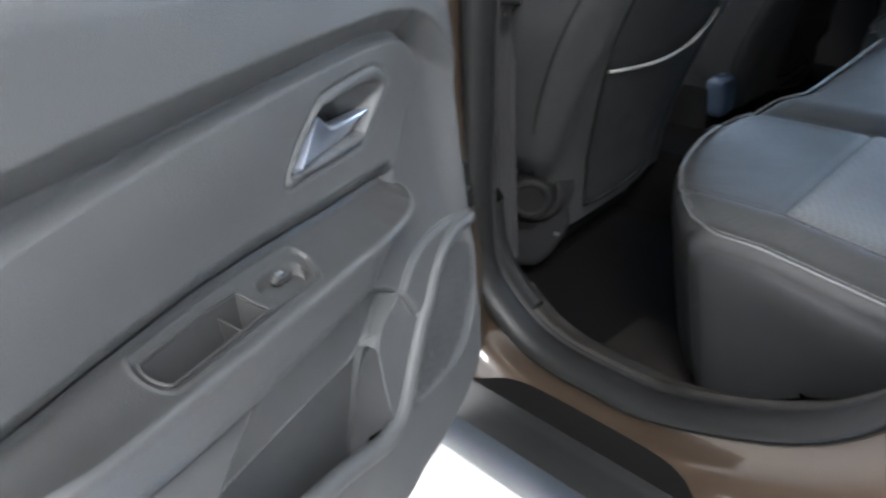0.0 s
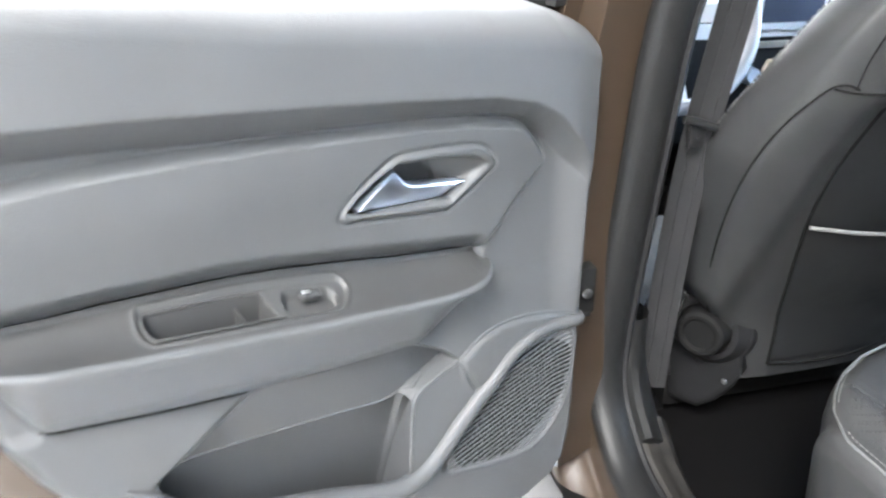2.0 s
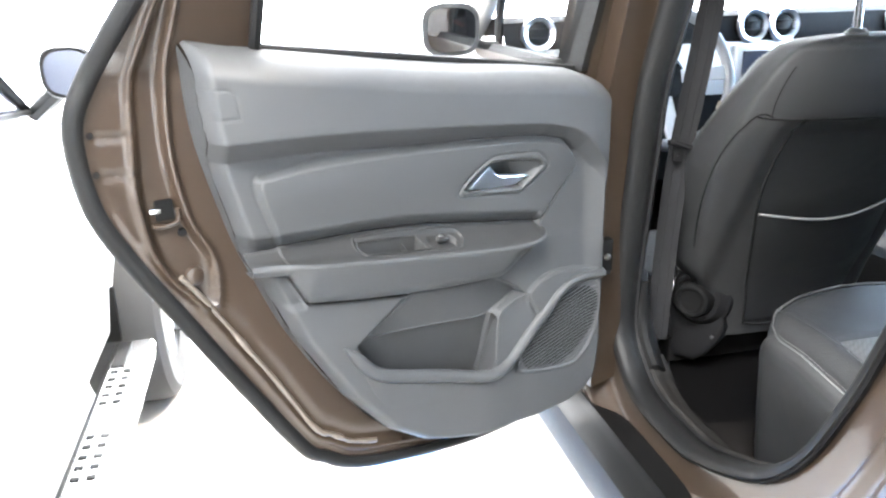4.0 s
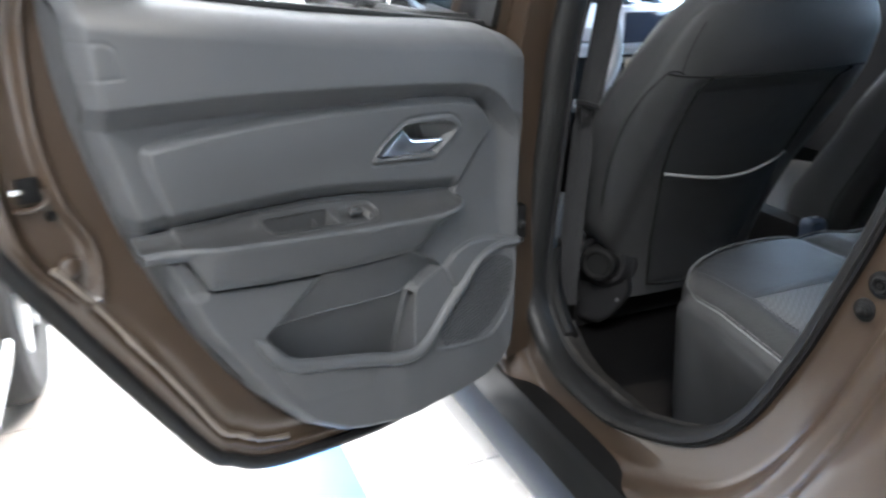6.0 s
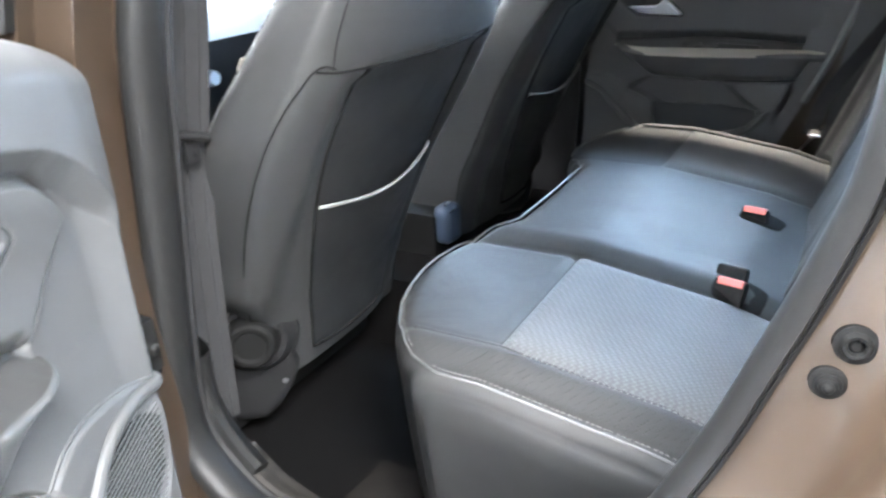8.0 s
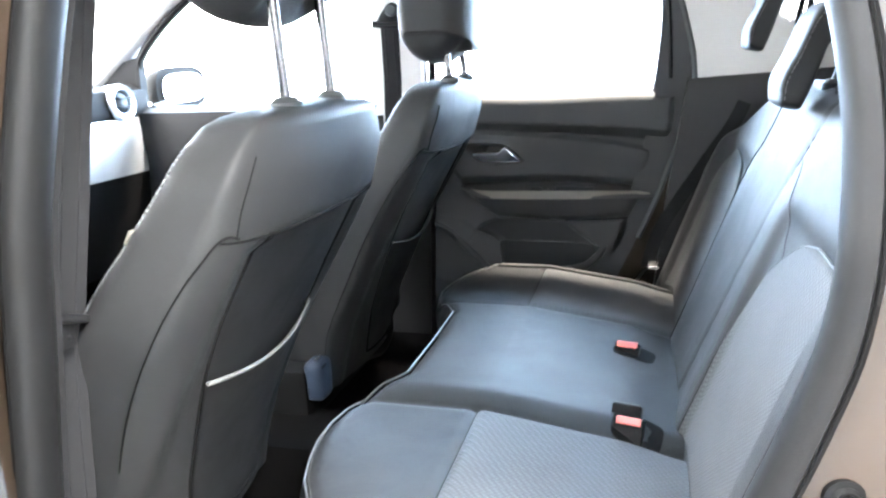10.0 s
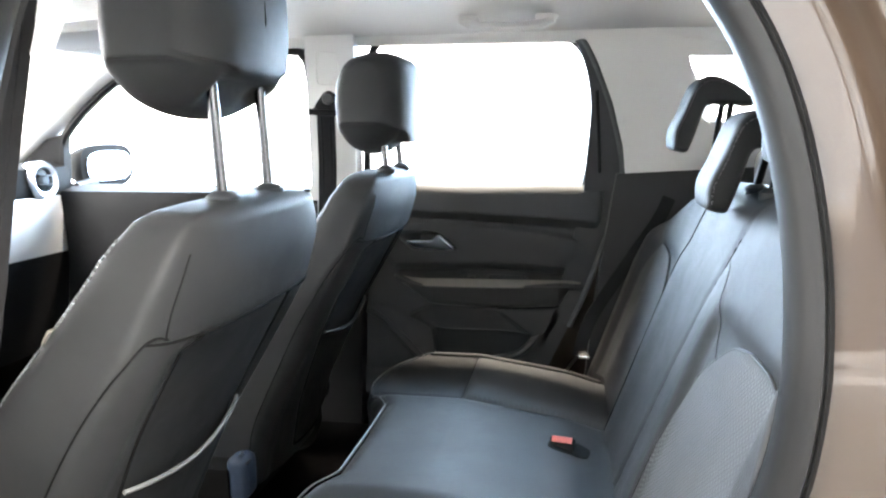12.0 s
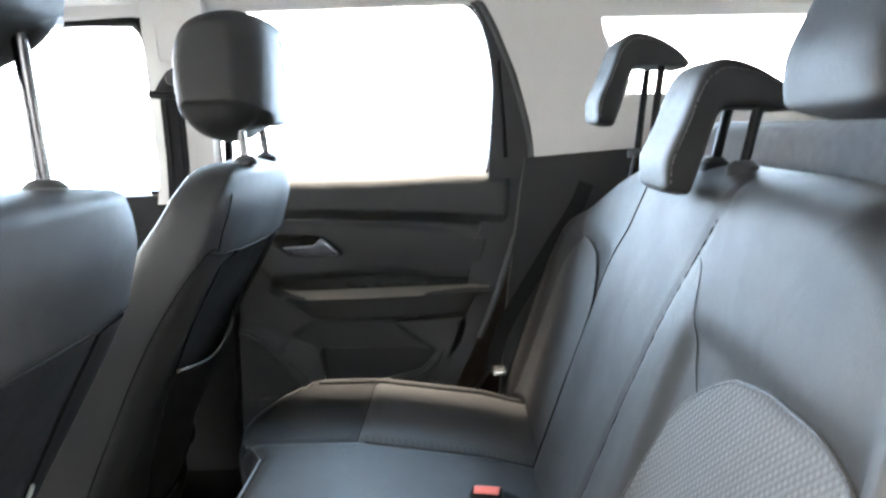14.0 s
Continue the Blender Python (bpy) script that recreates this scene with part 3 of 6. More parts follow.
def build_armrest(place, parent):
    """The ledge with its slot and the face below it, swept along the door."""
    ns, nf = 330, 44
    ss = np.linspace(0.148, 0.655, ns + 1)
    rows = []
    slot = rounded([(.4965, .0125), (.4985, .022), (.4940, .0305), (.483, .0315), (.395, .0315), (.392, .0300), (.3990, .0130), (.404, .0110), (.485, .0110)])
    bay = rounded([(.4985, .0085), (.5025, .022), (.4975, .0335), (.483, .0350), (.40, .0350), (.345, .0350), (.332, .0335), (.3215, .0230), (.3190, .0170), (.3225, .0105), (.335, .0080), (.40, .0078), (.485, .0078)])
    F = np.linspace(0, 1, nf)
    SS, FF = np.meshgrid(ss, F * .042, indexing="ij")
    ks, kb = sdf(slot, SS, FF), sdf(bay, SS, FF)
    sw = sdf(rounded([(.3790, .0130), (.3790, .0300), (.350, .0310), (.3340, .0270), (.3310, .0200), (.3370, .0140), (.350, .0125)]), SS, FF)
    drop = 0.0026 * ramp(-kb, 0, .0020) + .0090 * ramp(-sw, 0, .0020)
    bead = 0.0011 * np.exp(-((kb - .0014) / .0014) ** 2)

    def front_depth(s):
        return 0.060 + 0.038 * math.sqrt(max(1 - (1 - min((s - .148) / .052, 1)) ** 2, 0)) * (1 - 0.55 * float(step(s, 0.56, 0.655)))

    def on_ledge(s, m, down):
        f = m / .042
        zk, zf = lerp_table(LEDGE_BACK, s), lerp_table(LEDGE_FRONT, s)
        return place(s, 0.050 + (front_depth(s) - 0.050) * f, zk + (zf - zk) * f - .0030 * math.sin(math.pi * f) - down)
    for i, s in enumerate(ss):
        zk, zf, zb = lerp_table(LEDGE_BACK, s), lerp_table(LEDGE_FRONT, s), lerp_table(LEDGE_BOTTOM, s)
        df = front_depth(s)
        rear = s > .608
        row = []
        for j, f in enumerate(F):
            dd = 0.050 + (df - 0.050) * f
            zz = zk + (zf - zk) * f + 0.0026 * math.exp(-((f - 0.05) / 0.035) ** 2) - .0030 * math.sin(math.pi * f) - (.0028 if rear else 0)
            row.append(place(s, dd + .35 * (bead[i, j]), zz - drop[i, j] + bead[i, j]))
        for f in (0.12, 0.3, 0.5, 0.75, 1.0):
            a = f * math.pi / 2
            row.append(place(s, df + 0.0045 * math.sin(a) - (.002 if rear else 0), zf - 0.0050 * (1 - math.cos(a)) - 0.0004))
        for f in (0.15, 0.4, 0.7, 0.95):
            row.append(place(s, df + 0.0045 - (df - 0.070) * 0.75 * f, zf - 0.0055 + (zb - zf + 0.0055) * f))
        row.append(place(s, 0.070 + 0.20 * (df - 0.070), zb - 0.0005))
        row.append(place(s, 0.050, zb + 0.001))
        rows.append(row)
    bm = grid(rows)
    bm.faces.ensure_lookup_table()
    m = len(rows[0]) - 1
    gone = []
    for n, f in enumerate(bm.faces):
        if n % m < nf - 1:
            f.material_index = 1
            if ks[n // m, n % m] < -.0006:
                gone.append(f)
    bmesh.ops.delete(bm, geom=gone, context='FACES')
    arm = part("armrest", bm, [PLASTIC, LEDGE], parent, "grey plastic armrest ledge with a pull slot", angle=60)
    part("slot_liner", loft([[on_ledge(a + (.447 - a) * q, b + (.021 - b) * q, h) for a, b in slot] for q, h in ((-.02, .0005), (0, .003), (.03, .012), (.10, .040), (.16, .058))], False), LEDGE, arm, "deep dark liner of the pull slot", angle=60)
    part("slot_floor", grid([[on_ledge(.398 + .098 * u, .012 + .019 * v, .057) for v in (0, .5, 1)] for u in (0, .25, .5, .75, 1)]), LEDGE, arm)
    part("slot_rim", tube([on_ledge(a, b, .0012) for a, b in slot], .0013, 8, True), LEDGE, arm)
    part("slot_web", loft([[on_ledge(a, b, h) for a, b in ((.4235, .0125), (.4215, .0125), (.4165, .0305), (.4185, .0305))] for h in (.010, .030, .056)]), LEDGE, arm, "slanting rib inside the slot")
    # black tube drawn as the shaded gap below the armrest face
    part("gap_shade_line", tube([place(s, .0760, lerp_table(LEDGE_BOTTOM, s) - .0012) for s in np.linspace(.425, .583, 16)], .0022, 6), STOPRUBBER, parent)
    # rocker of the window switch
    mid = [place(s, .050 + .046 * (f / .042) * 1.0, lerp_table(LEDGE_BACK, s) + (lerp_table(LEDGE_FRONT, s) - lerp_table(LEDGE_BACK, s)) * f / .042) for s, f in ((.356, .0215), (.346, .0215), (.356, .0260))]
    c, ex, ey = mid[0], (mid[1] - mid[0]).normalized(), (mid[2] - mid[0]).normalized()
    ez = ex.cross(ey).normalized()
    if ez.z < 0:
        ez = -ez
    m4 = Matrix(((ex.x, ey.x, ez.x, c.x), (ex.y, ey.y, ez.y, c.y), (ex.z, ey.z, ez.z, c.z), (0, 0, 0, 1)))
    rings = []
    for k, up in ((1, -.006), (1, .0005), (.93, .0022), (.70, .0034)):
        rings.append([m4 @ Vector((.0105 * k * math.copysign(abs(math.cos(a)) ** .6, math.cos(a)), .0046 * k * math.copysign(abs(math.sin(a)) ** .6, math.sin(a)), up + .0022 * math.cos(a) ** 2 * (1 if math.cos(a) < 0 else -.6))) for a in [2 * math.pi * i / 28 for i in range(28)]])
    part("window_switch", loft(rings), CUP, arm, "small grey window switch")
    # steel sliver added as the bright glint on the rocker
    mark = turned(box(-.0045, .0030, -.0016, .0016, 0, .0006, .0003), m4 @ Matrix.Translation((-.006, 0, .0052)))
    part("switch_glint", mark, STEEL, arm)
    return arm


def build_handle(place, parent, full=True):
    """Chrome blade with a broad thumb end: a bright upper bevel and a face that leans down."""
    up = [(.3072, .9015), (.2950, .9110), (.2820, .9210), (.2715, .9288), (.2665, .9290), (.2590, .9210), (.2520, .9140), (.2445, .9108), (.2250, .9082), (.2050, .9052), (.1850, .9022), (.1818, .9005)]
    dn = [(.3060, .8965), (.2950, .8955), (.2830, .8943), (.2730, .8933), (.2660, .8927), (.2590, .8920), (.2520, .8913), (.2445, .8906), (.2250, .8888), (.2050, .8885), (.1890, .8945), (.1812, .8985)]
    rows = []
    for i, ((a, z), (a2, z2)) in enumerate(zip(up, dn)):
        t = i / 11
        face = .0795 - .010 * t
        rows.append([place(a, .058, z - .0005), place(a, face - .0035, z), place(a + (a2 - a) * .04, face - .0006, z + (z2 - z) * .04), place(a + (a2 - a) * .16, face, z + (z2 - z) * .16), place(a + (a2 - a) * .55, face - .004, z + (z2 - z) * .55), place(a2, face - .0100, z2), place(a2, .052, z2 + .0015)])
    bm = loft(rows)
    return part("door_lever", bm, CHROME, parent, "chrome inner door lever", angle=28)


def build_speaker(place, parent):
    """A moulded grille: slanted rows of short slots, finer at its edge, set into the pod."""
    h = 0.0007
    s = np.arange(0.015, 0.225, h)
    z = np.arange(0.530, 0.705, h)
    S, Z = np.meshgrid(s, z, indexing="ij")
    S, Z, o = pulled(rounded(SPEAKER), S, Z, h, (0, 1.5))
    q = (Z + 0.24 * S) / 0.0063
    r = (S - 0.24 * Z) / 0.0200 + 0.5 * np.floor(q)
    up, across = np.abs(q % 1 - 0.5), np.abs(r % 1 - 0.5)
    ell = ((S - .112) / .088) ** 2 + ((Z - .615 + .30 * (S - .112)) / .066) ** 2
    inner = (ell < 1) & (o < -.004)
    D = panel_depth(S, Z) + 0.0040 - 0.0012 * step(.5 - up, .1, .3) * (o < -.004)
    hole = inner & (up < .21) & (across < .455)
    grille = sheet("speaker_grille", placed(place, S, D, Z), (o < h * 1.5) & ~hole, [PLASTIC], None, parent, "grey plastic loudspeaker grille with fine slanted slots")
    k = 6
    sheet("grille_backing", placed(place, S, D - .0026, Z)[::k, ::k], (o < -.002)[::k, ::k], [STOPRUBBER], None, grille)
    return grille


SKIN = [(.0, 1.20), (.02, 1.04), (.012, .60), (.03, .50), (.10, .425), (.25, .412), (.417, .436), (.50, .458), (.545, .487), (.58, .517), (.66, .65), (.738, .788), (.80, .90), (.822, .965), (.825, 1.046), (.80, 1.10), (.762, 1.16), (.73, 1.20)]


SHUT_FIELD = [(.7072, 1.1926), (.7386, 1.1206), (.7497, 1.0868), (.755, 1.0339), (.7604, .9606), (.7529, .888), (.737, .844), (.7174, .8198), (.6880, .790), (.6825, .852), (.7078, .912), (.7209, .9983), (.7141, 1.107), (.6955, 1.1922)]


def build_left_door():
    door = thing("rear_door", (HINGE.x, HINGE.y, 0.41), "open brown car door with grey plastic lining", "car door")
    # painted shell: flange, return and outer skin
    low = [p for p in SKIN if p[1] < 1.19] + [(.735, 1.20), (.665, 1.31), (.592, 1.42)]
    pts = [(p.x, p.y) for p in smooth_path([(*p, 0) for p in low[1:]], 5)]
    c = (0.40, 0.85)

    def inset(p, k):
        w = float(step(p[1], 1.0, 1.18))
        v = Vector((c[0] - p[0], c[1] - p[1])).normalized() * (1 - w) + Vector((-.97, -.25)) * w
        v.normalize()
        k *= float(np.interp(p[1], [1.14, 1.42], [1.0, .25])) if p[0] > .4 else 1
        return (p[0] + v.x * k, p[1] + v.y * k)

    def skin(p, k, d):
        a, z = inset(p, k)
        return left_door(a, d + .33 * max(z - 1.10, 0) * float(step(a, .3, .5)), z)
    # the shut face: nearly flat, with a sunk lens-shaped field round the latch and a raised lip about it
    fine = [(p.x, p.y) for p in smooth_path([(*p, 0) for p in pts], 3)]
    ks = np.concatenate([[.186, .176], np.linspace(.170, .004, 84)])
    PS = np.array([[inset(p, k) for p in fine] for k in ks])
    o = sdf(rounded(SHUT_FIELD), PS[:, :, 0], PS[:, :, 1])
    D = .0035 + .0060 * np.exp(-((o - .0045) / .0042) ** 2) - .0075 * ramp(-o, -.001, .007)
    K = ks[:, None] * np.ones_like(o)
    D += .0035 * np.exp(-((K - .030) / .006) ** 2) * ramp(.95 - PS[:, :, 1], 0, .15)
    D -= .0030 * np.exp(-((K - .052) / .010) ** 2) * ramp(.80 - PS[:, :, 1], 0, .15)
    for z0 in (1.030, .983):
        g = (PS[:, :, 1] - z0 - .12 * (PS[:, :, 0] - .785)) / .0042
        D -= .0040 * np.exp(-g ** 2) * ramp(PS[:, :, 0], .752, .764) * ramp(.806 - PS[:, :, 0], 0, .006)
    D[0] = -.045
    rows = []
    for a in range(len(ks)):
        rows.append([left_door(PS[a, b, 0], D[a, b] + .33 * max(PS[a, b, 1] - 1.10, 0) * float(step(PS[a, b, 0], .3, .5)), PS[a, b, 1]) for b in range(len(fine))])
    for k, d in ((0.0, -0.004), (-0.003, -0.016), (0.0, -0.026), (0.012, -0.030)):
        rows.append([skin(p, k, d) for p in fine])
    part("door_shell", grid(rows), PAINT, door, "brown metallic painted door shell", angle=60)
    out = [[skin(p, k, d) for p in pts if p[1] < 1.06] for k, d in ((0.012, -0.030), (0.10, -0.055), (0.25, -0.065), (0.36, -0.065))]
    part("outer_skin", grid(out), PAINT, door)
    wob = random.Random(4)
    part("seam_sealant", tube([left_door(*(lambda q: (q[0], 0.004, q[1]))(inset(p, 0.041 + wob.uniform(-.001, .001)))) for p in pts[22:48]], [.0040 + wob.uniform(-.0014, .0018) for _ in pts[22:48]], 8), SEALANT, door, "uneven bead of grey seam sealant")
    part("weatherstrip", tube([skin(p, 0.003, 0.003) for p in pts], 0.0125, 10, flat=.75), RUBBER, door, "black rubber weatherstrip round the door edge")
    build_door_panel(left_door, door, True)
    build_armrest(left_door, door)
    build_handle(left_door, door)
    build_speaker(left_door, door)
    # window frame above the belt: front rail, rear quarter, header
    lean = 0.33

    def up(s, d, z):
        # the upper frame leans inwards above the belt
        return left_door(s, d + lean * max(z - 1.10, 0), z)
    fr = lambda pts2, w, dd0, dd1, m, name: part(name, loft([[up(s - w / 2, dd0, z), up(s + w / 2, dd0, z), up(s + w / 2, dd1, z), up(s - w / 2, dd1, z)] for s, z in pts2]), m, door)
    fr([(.000, 1.02), (-.012, 1.20), (-.03, 1.42)], 0.055, -0.03, 0.03, PAINT, "front_window_frame")
    fr([(.032, 1.05), (.018, 1.20), (.00, 1.42)], 0.016, -0.015, 0.034, RUBBER, "front_glass_run")
    rows = [[up(.600, d, 1.10), up(.595, d, 1.20), up(.585, d, 1.30), up(.555, d, 1.42)] for d in (-0.03, 0.0)]
    rear = [[up(.775, d, 1.15), up(.735, d, 1.20), up(.67, d, 1.30), up(.58, d, 1.42)] for d in (-0.010, -0.03)]
    part("rear_window_frame", grid(rows + rear, close_u=True), PAINT, door, "brown painted quarter of the window frame")
    bk = [(.60, 1.08), (.60, 1.21), (.70, 1.21), (.74, 1.19), (.79, 1.08), (.74, 1.02)]
    part("frame_corner", loft([[left_door(a, d, z) for a, z in bk] for d in (-.012, -.028)]), PAINT, door)
    part("rear_glass_run", tube([up(.600, 0.012, 1.11), up(.595, 0.012, 1.20), up(.585, 0.012, 1.30), up(.56, 0.012, 1.40)], 0.008, 8), RUBBER, door)
    fr2 = loft([[up(s, d, z) for d, z in ((-0.03, 1.40), (0.03, 1.40), (0.03, 1.44), (-0.03, 1.44))] for s in (-.05, .2, .4, .60)])
    part("window_header", fr2, PAINT, door)
    pane = part("window_pane", grid([[up(s, -0.004, 1.05), up(s, -0.004, 1.42)] for s in (.02, .2, .4, .595)]), GLASS, door, "clear side glass")
    pane.visible_shadow = False
    part("belt_seal", tube([left_door(.03, 0.012, 1.050), left_door(.35, 0.012, 1.090), left_door(.60, 0.012, 1.120)], 0.008, 8), RUBBER, door)
    # latch, grommet and shut-face details
    turn = Matrix.Rotation(radians(90 - OPEN), 4, 'Z')
    latch = part("latch_mouth", turned(box(-.0115, .0115, -.004, .0035, -.0135, .0135, .003), Matrix.Translation(left_door(.7325, -.001, .930)) @ turn), STOPRUBBER, door, "dark mouth of the door latch")
    part("latch_claw", turned(box(-.009, .006, -.002, .003, -.003, .003, .002), Matrix.Translation(left_door(.7430, .002, .931)) @ turn), STEEL, latch, "bright steel latch claw")
    part("latch_rim", tube(smooth_path([left_door(p, .0015, q) for p, q in ((.750, .912), (.735, .909), (.722, .911), (.716, .918), (.716, .930))], 4), .0032, 8), PAINT, door)
    part("shut_face_plug", lathe([(0.001, .005), (.009, .005), (.012, .003), (.0135, -.006)], left_door(.7066, .001, .8346), N, 24), PAINT, door, "round plug in the shut face")
    part("shut_face_hole", lathe([(0.001, .001), (.005, .001), (.0065, -.004)], left_door(.7132, -.001, .8963), N, 16), STOPRUBBER, door)
    for z in (1.034, .987):
        part("bolt", lathe([(0.001, .003), (.004, .003), (.005, .0)], left_door(.805, .001, z), N, 12), PLASTIC2, door)
    chk = part("door_check", box(HINGE.x + .012, HINGE.x + .045, HINGE.y - .060, HINGE.y - .030, .690, .752, .005), STOPRUBBER, door, "black door check block")
    part("check_bolt", lathe([(.001, .008), (.007, .007), (.008, 0)], (HINGE.x + .030, HINGE.y - .061, .722), (0, -1, 0), 12), STEEL, chk)
    part("check_arm", box(HINGE.x + .0, HINGE.x + .042, HINGE.y - .056, HINGE.y - .034, .684, .690, .001), STEEL, chk)
    return door


build_left_door()


def build_right_door():
    door = thing("rear_door", (0.79, 0.235, 0.41), "closed far car door with dark lining and a pale lit ledge", "car door")
    build_door_panel(right_door, door, False)
    build_armrest(right_door, door)
    build_handle(right_door, door)
    # pale strip laid on the ledge, its colour standing for window light
    strip_rows = []
    for s, e in ((.165, .3), (.20, .8), (.24, 1), (.35, 1), (.48, 1), (.60, .9), (.636, .5)):
        zk, zf = lerp_table(LEDGE_BACK, s), lerp_table(LEDGE_FRONT, s)
        df = 0.062 + 0.037 * float(step(s, 0.140, 0.235)) * (1 - 0.75 * float(step(s, 0.53, 0.650)))
        strip_rows.append([right_door(s, df - (df - .06) * .32 * e, zf + (zk - zf) * .3 * e + .003), right_door(s, df + .002, zf + .003), right_door(s, df + .006, zf - .006), right_door(s, df - .02, zf - .006)])
    part("lit_ledge_strip", loft(strip_rows), PIANO, door, "pale strip painted in for the light on the armrest ledge")
    part("door_shell", grid([[right_door(s, d, z) for s, z in ((0.0, 1.08), (-0.01, .6), (.1, .42), (.5, .45), (.72, .78), (.83, 1.0), (.80, 1.13))] for d in (0.05, 0.0, -0.03)]), PAINT, door)
    edge = [(-.40, 1.050), (-.490, 1.058), (-.478, .95), (-.442, .85), (-.405, .75), (-.36, .65), (-.29, .50), (-.25, .50), (-.33, .70), (-.39, .95)]
    bmr = loft([[(x, y, z) for y, z in edge] for x in (.716, .76)])
    bmesh.ops.triangulate(bmr, faces=[f for f in bmr.faces if len(f.verts) > 4])
    part("door_edge", bmr, PLASTIC, door)
    X = 0.70
    fr = [(.15, 1.04), (.138, 1.25), (.128, 1.345), (.112, 1.385), (.082, 1.405), (.04, 1.410), (-.31, 1.404), (-.355, 1.396), (-.392, 1.368), (-.414, 1.31), (-.424, 1.23), (-.418, 1.13), (-.410, 1.05)]
    part("window_frame", tube([(X - .10 * (z - 1.05), p, z) for p, z in [(v.x, v.y) for v in smooth_path([(*q, 0) for q in fr], 4)]], 0.010, 8), RUBBER, door, "black rubber window frame")
    f3 = lambda y, z, o: (X - .02 - .10 * (z - 1.05) + o, y, z)
    quarter = [(-.404, 1.03), (-.412, 1.13), (-.418, 1.22), (-.410, 1.30), (-.390, 1.362), (-.368, 1.396), (-.388, 1.392), (-.422, 1.335), (-.462, 1.241), (-.489, 1.138), (-.498, 1.06), (-.494, 1.03)]
    qb = loft([[f3(y, z, 0) for y, z in quarter], [f3(y, z, .03) for y, z in quarter]])
    bmesh.ops.triangulate(qb, faces=[f for f in qb.faces if len(f.verts) > 4])
    part("window_divider", qb, PLASTIC, door, "dark rear corner of the window frame")
    part("door_edge_seal", tube(smooth_path([(.645, .02, 1.408), (.645, -.33, 1.406), (.648, -.386, 1.392), (.652, -.420, 1.338), (.660, -.459, 1.241), (.666, -.486, 1.138), (.668, -.494, 1.074), (.668, -.487, .99), (.668, -.455, .905), (.668, -.420, .80), (.668, -.375, .69)], 5), .007, 8), SEALGREY, door, "grey seal round the far door opening")
    part("divider_bar", tube([(.676, -.440, 1.075), (.665, -.436, 1.16), (.652, -.428, 1.27)], .004, 8), PLASTIC2, door)
    pane = part("window_pane", grid([[(X - .10 * (z - 1.05) + .012, y, z) for z in (1.04, 1.41)] for y in (.15, -.48)]), GLASS, door, "clear side glass")
    pane.visible_shadow = False
    return door


build_right_door()

# ---- the car's body ----
car = thing("car", (0, 0.3, 0.0), "brown metallic family car with an open side", "car")
APERTURE = [(.046, 1.33), (.074, 1.25), (.097, 1.125), (.131, .885), (.165, .64), (.162, .54), (.110, .478), (.05, .450), (-.04, .444), (-.14, .454), (-.295, .522), (-.383, .608), (-.444, .727), (-.481, .827), (-.506, .90), (-.524, .97), (-.529, 1.06), (-.521, 1.14), (-.502, 1.21), (-.47, 1.27), (-.41, 1.345), (-.34, 1.378), (-.2, 1.390), (-.05, 1.390), (.005, 1.37)]
AP = [(p.x, p.y) for p in smooth_path([(*p, 0) for p in APERTURE], 5, True)]


def ap_ring(k, x, lean=0.16):
    """The opening's outline, k outwards, at the depth x; the upper part leans in."""
    out = []
    n = len(AP)
    for i in range(n):
        a, b = Vector(AP[i - 1]), Vector(AP[(i + 1) % n])
        t = (b - a).normalized()
        nr = Vector((t.y, -t.x))
        if (Vector(AP[i]) - Vector((-.17, .9))).dot(nr) < 0:
            nr = -nr
        y, z = AP[i][0] + nr.x * k, AP[i][1] + nr.y * k
        out.append((x + lean * max(z - 1.02, 0), min(y, 0.262), max(z, 0.30)))
    return out


def frame_ring(k, x):
    """As ap_ring, but the jamb narrows above the belt line."""
    wide, slim = ap_ring(k, x), ap_ring(k * (.62 if k < .13 else 1.0), x)
    return [tuple(Vector(a).lerp(Vector(b), float(step(a[2], .98, 1.16)))) for a, b in zip(wide, slim)]


part("side_frame", grid([frame_ring(k, x) for k, x in ((0.003, -.731), (.008, -.7335), (.016, -.735), (.034, -.7365), (.050, -.7385), (.058, -.741), (.064, -.746), (.069, -.754), (.072, -.763), (.0745, -.773), (.078, -.781), (.084, -.786), (.092, -.787), (.100, -.785), (.106, -.786), (.111, -.792), (.116, -.801), (.124, -.807), (.15, -.813), (.22, -.822), (.34, -.830), (.60, -.835))], close_v=True), PAINT, car, "brown painted door frame and body side", angle=60)
part("door_seal", grid([ap_ring(k, x) for k, x in ((-.006, -.694), (-.012, -.702), (-.0155, -.713), (-.0155, -.727), (-.012, -.738), (-.006, -.7435), (.0005, -.744), (.0035, -.740), (.003, -.728), (.002, -.70))], close_u=True, close_v=True), RUBBER, car, "black rubber door seal round the opening")
part("seal_lip", grid([ap_ring(k, x) for k, x in ((.002, -.7405), (.0040, -.7430), (.0070, -.7415), (.0065, -.7330))], close_u=True, close_v=True), STOPRUBBER, car, "thin black lip of the door seal")
part("seal_carrier", grid([ap_ring(k, x) for k, x in ((-.006, -.696), (-.009, -.690), (-.004, -.684), (.02, -.680))], close_v=True), PLASTIC2, car, "dark plastic inner edge of the door opening")


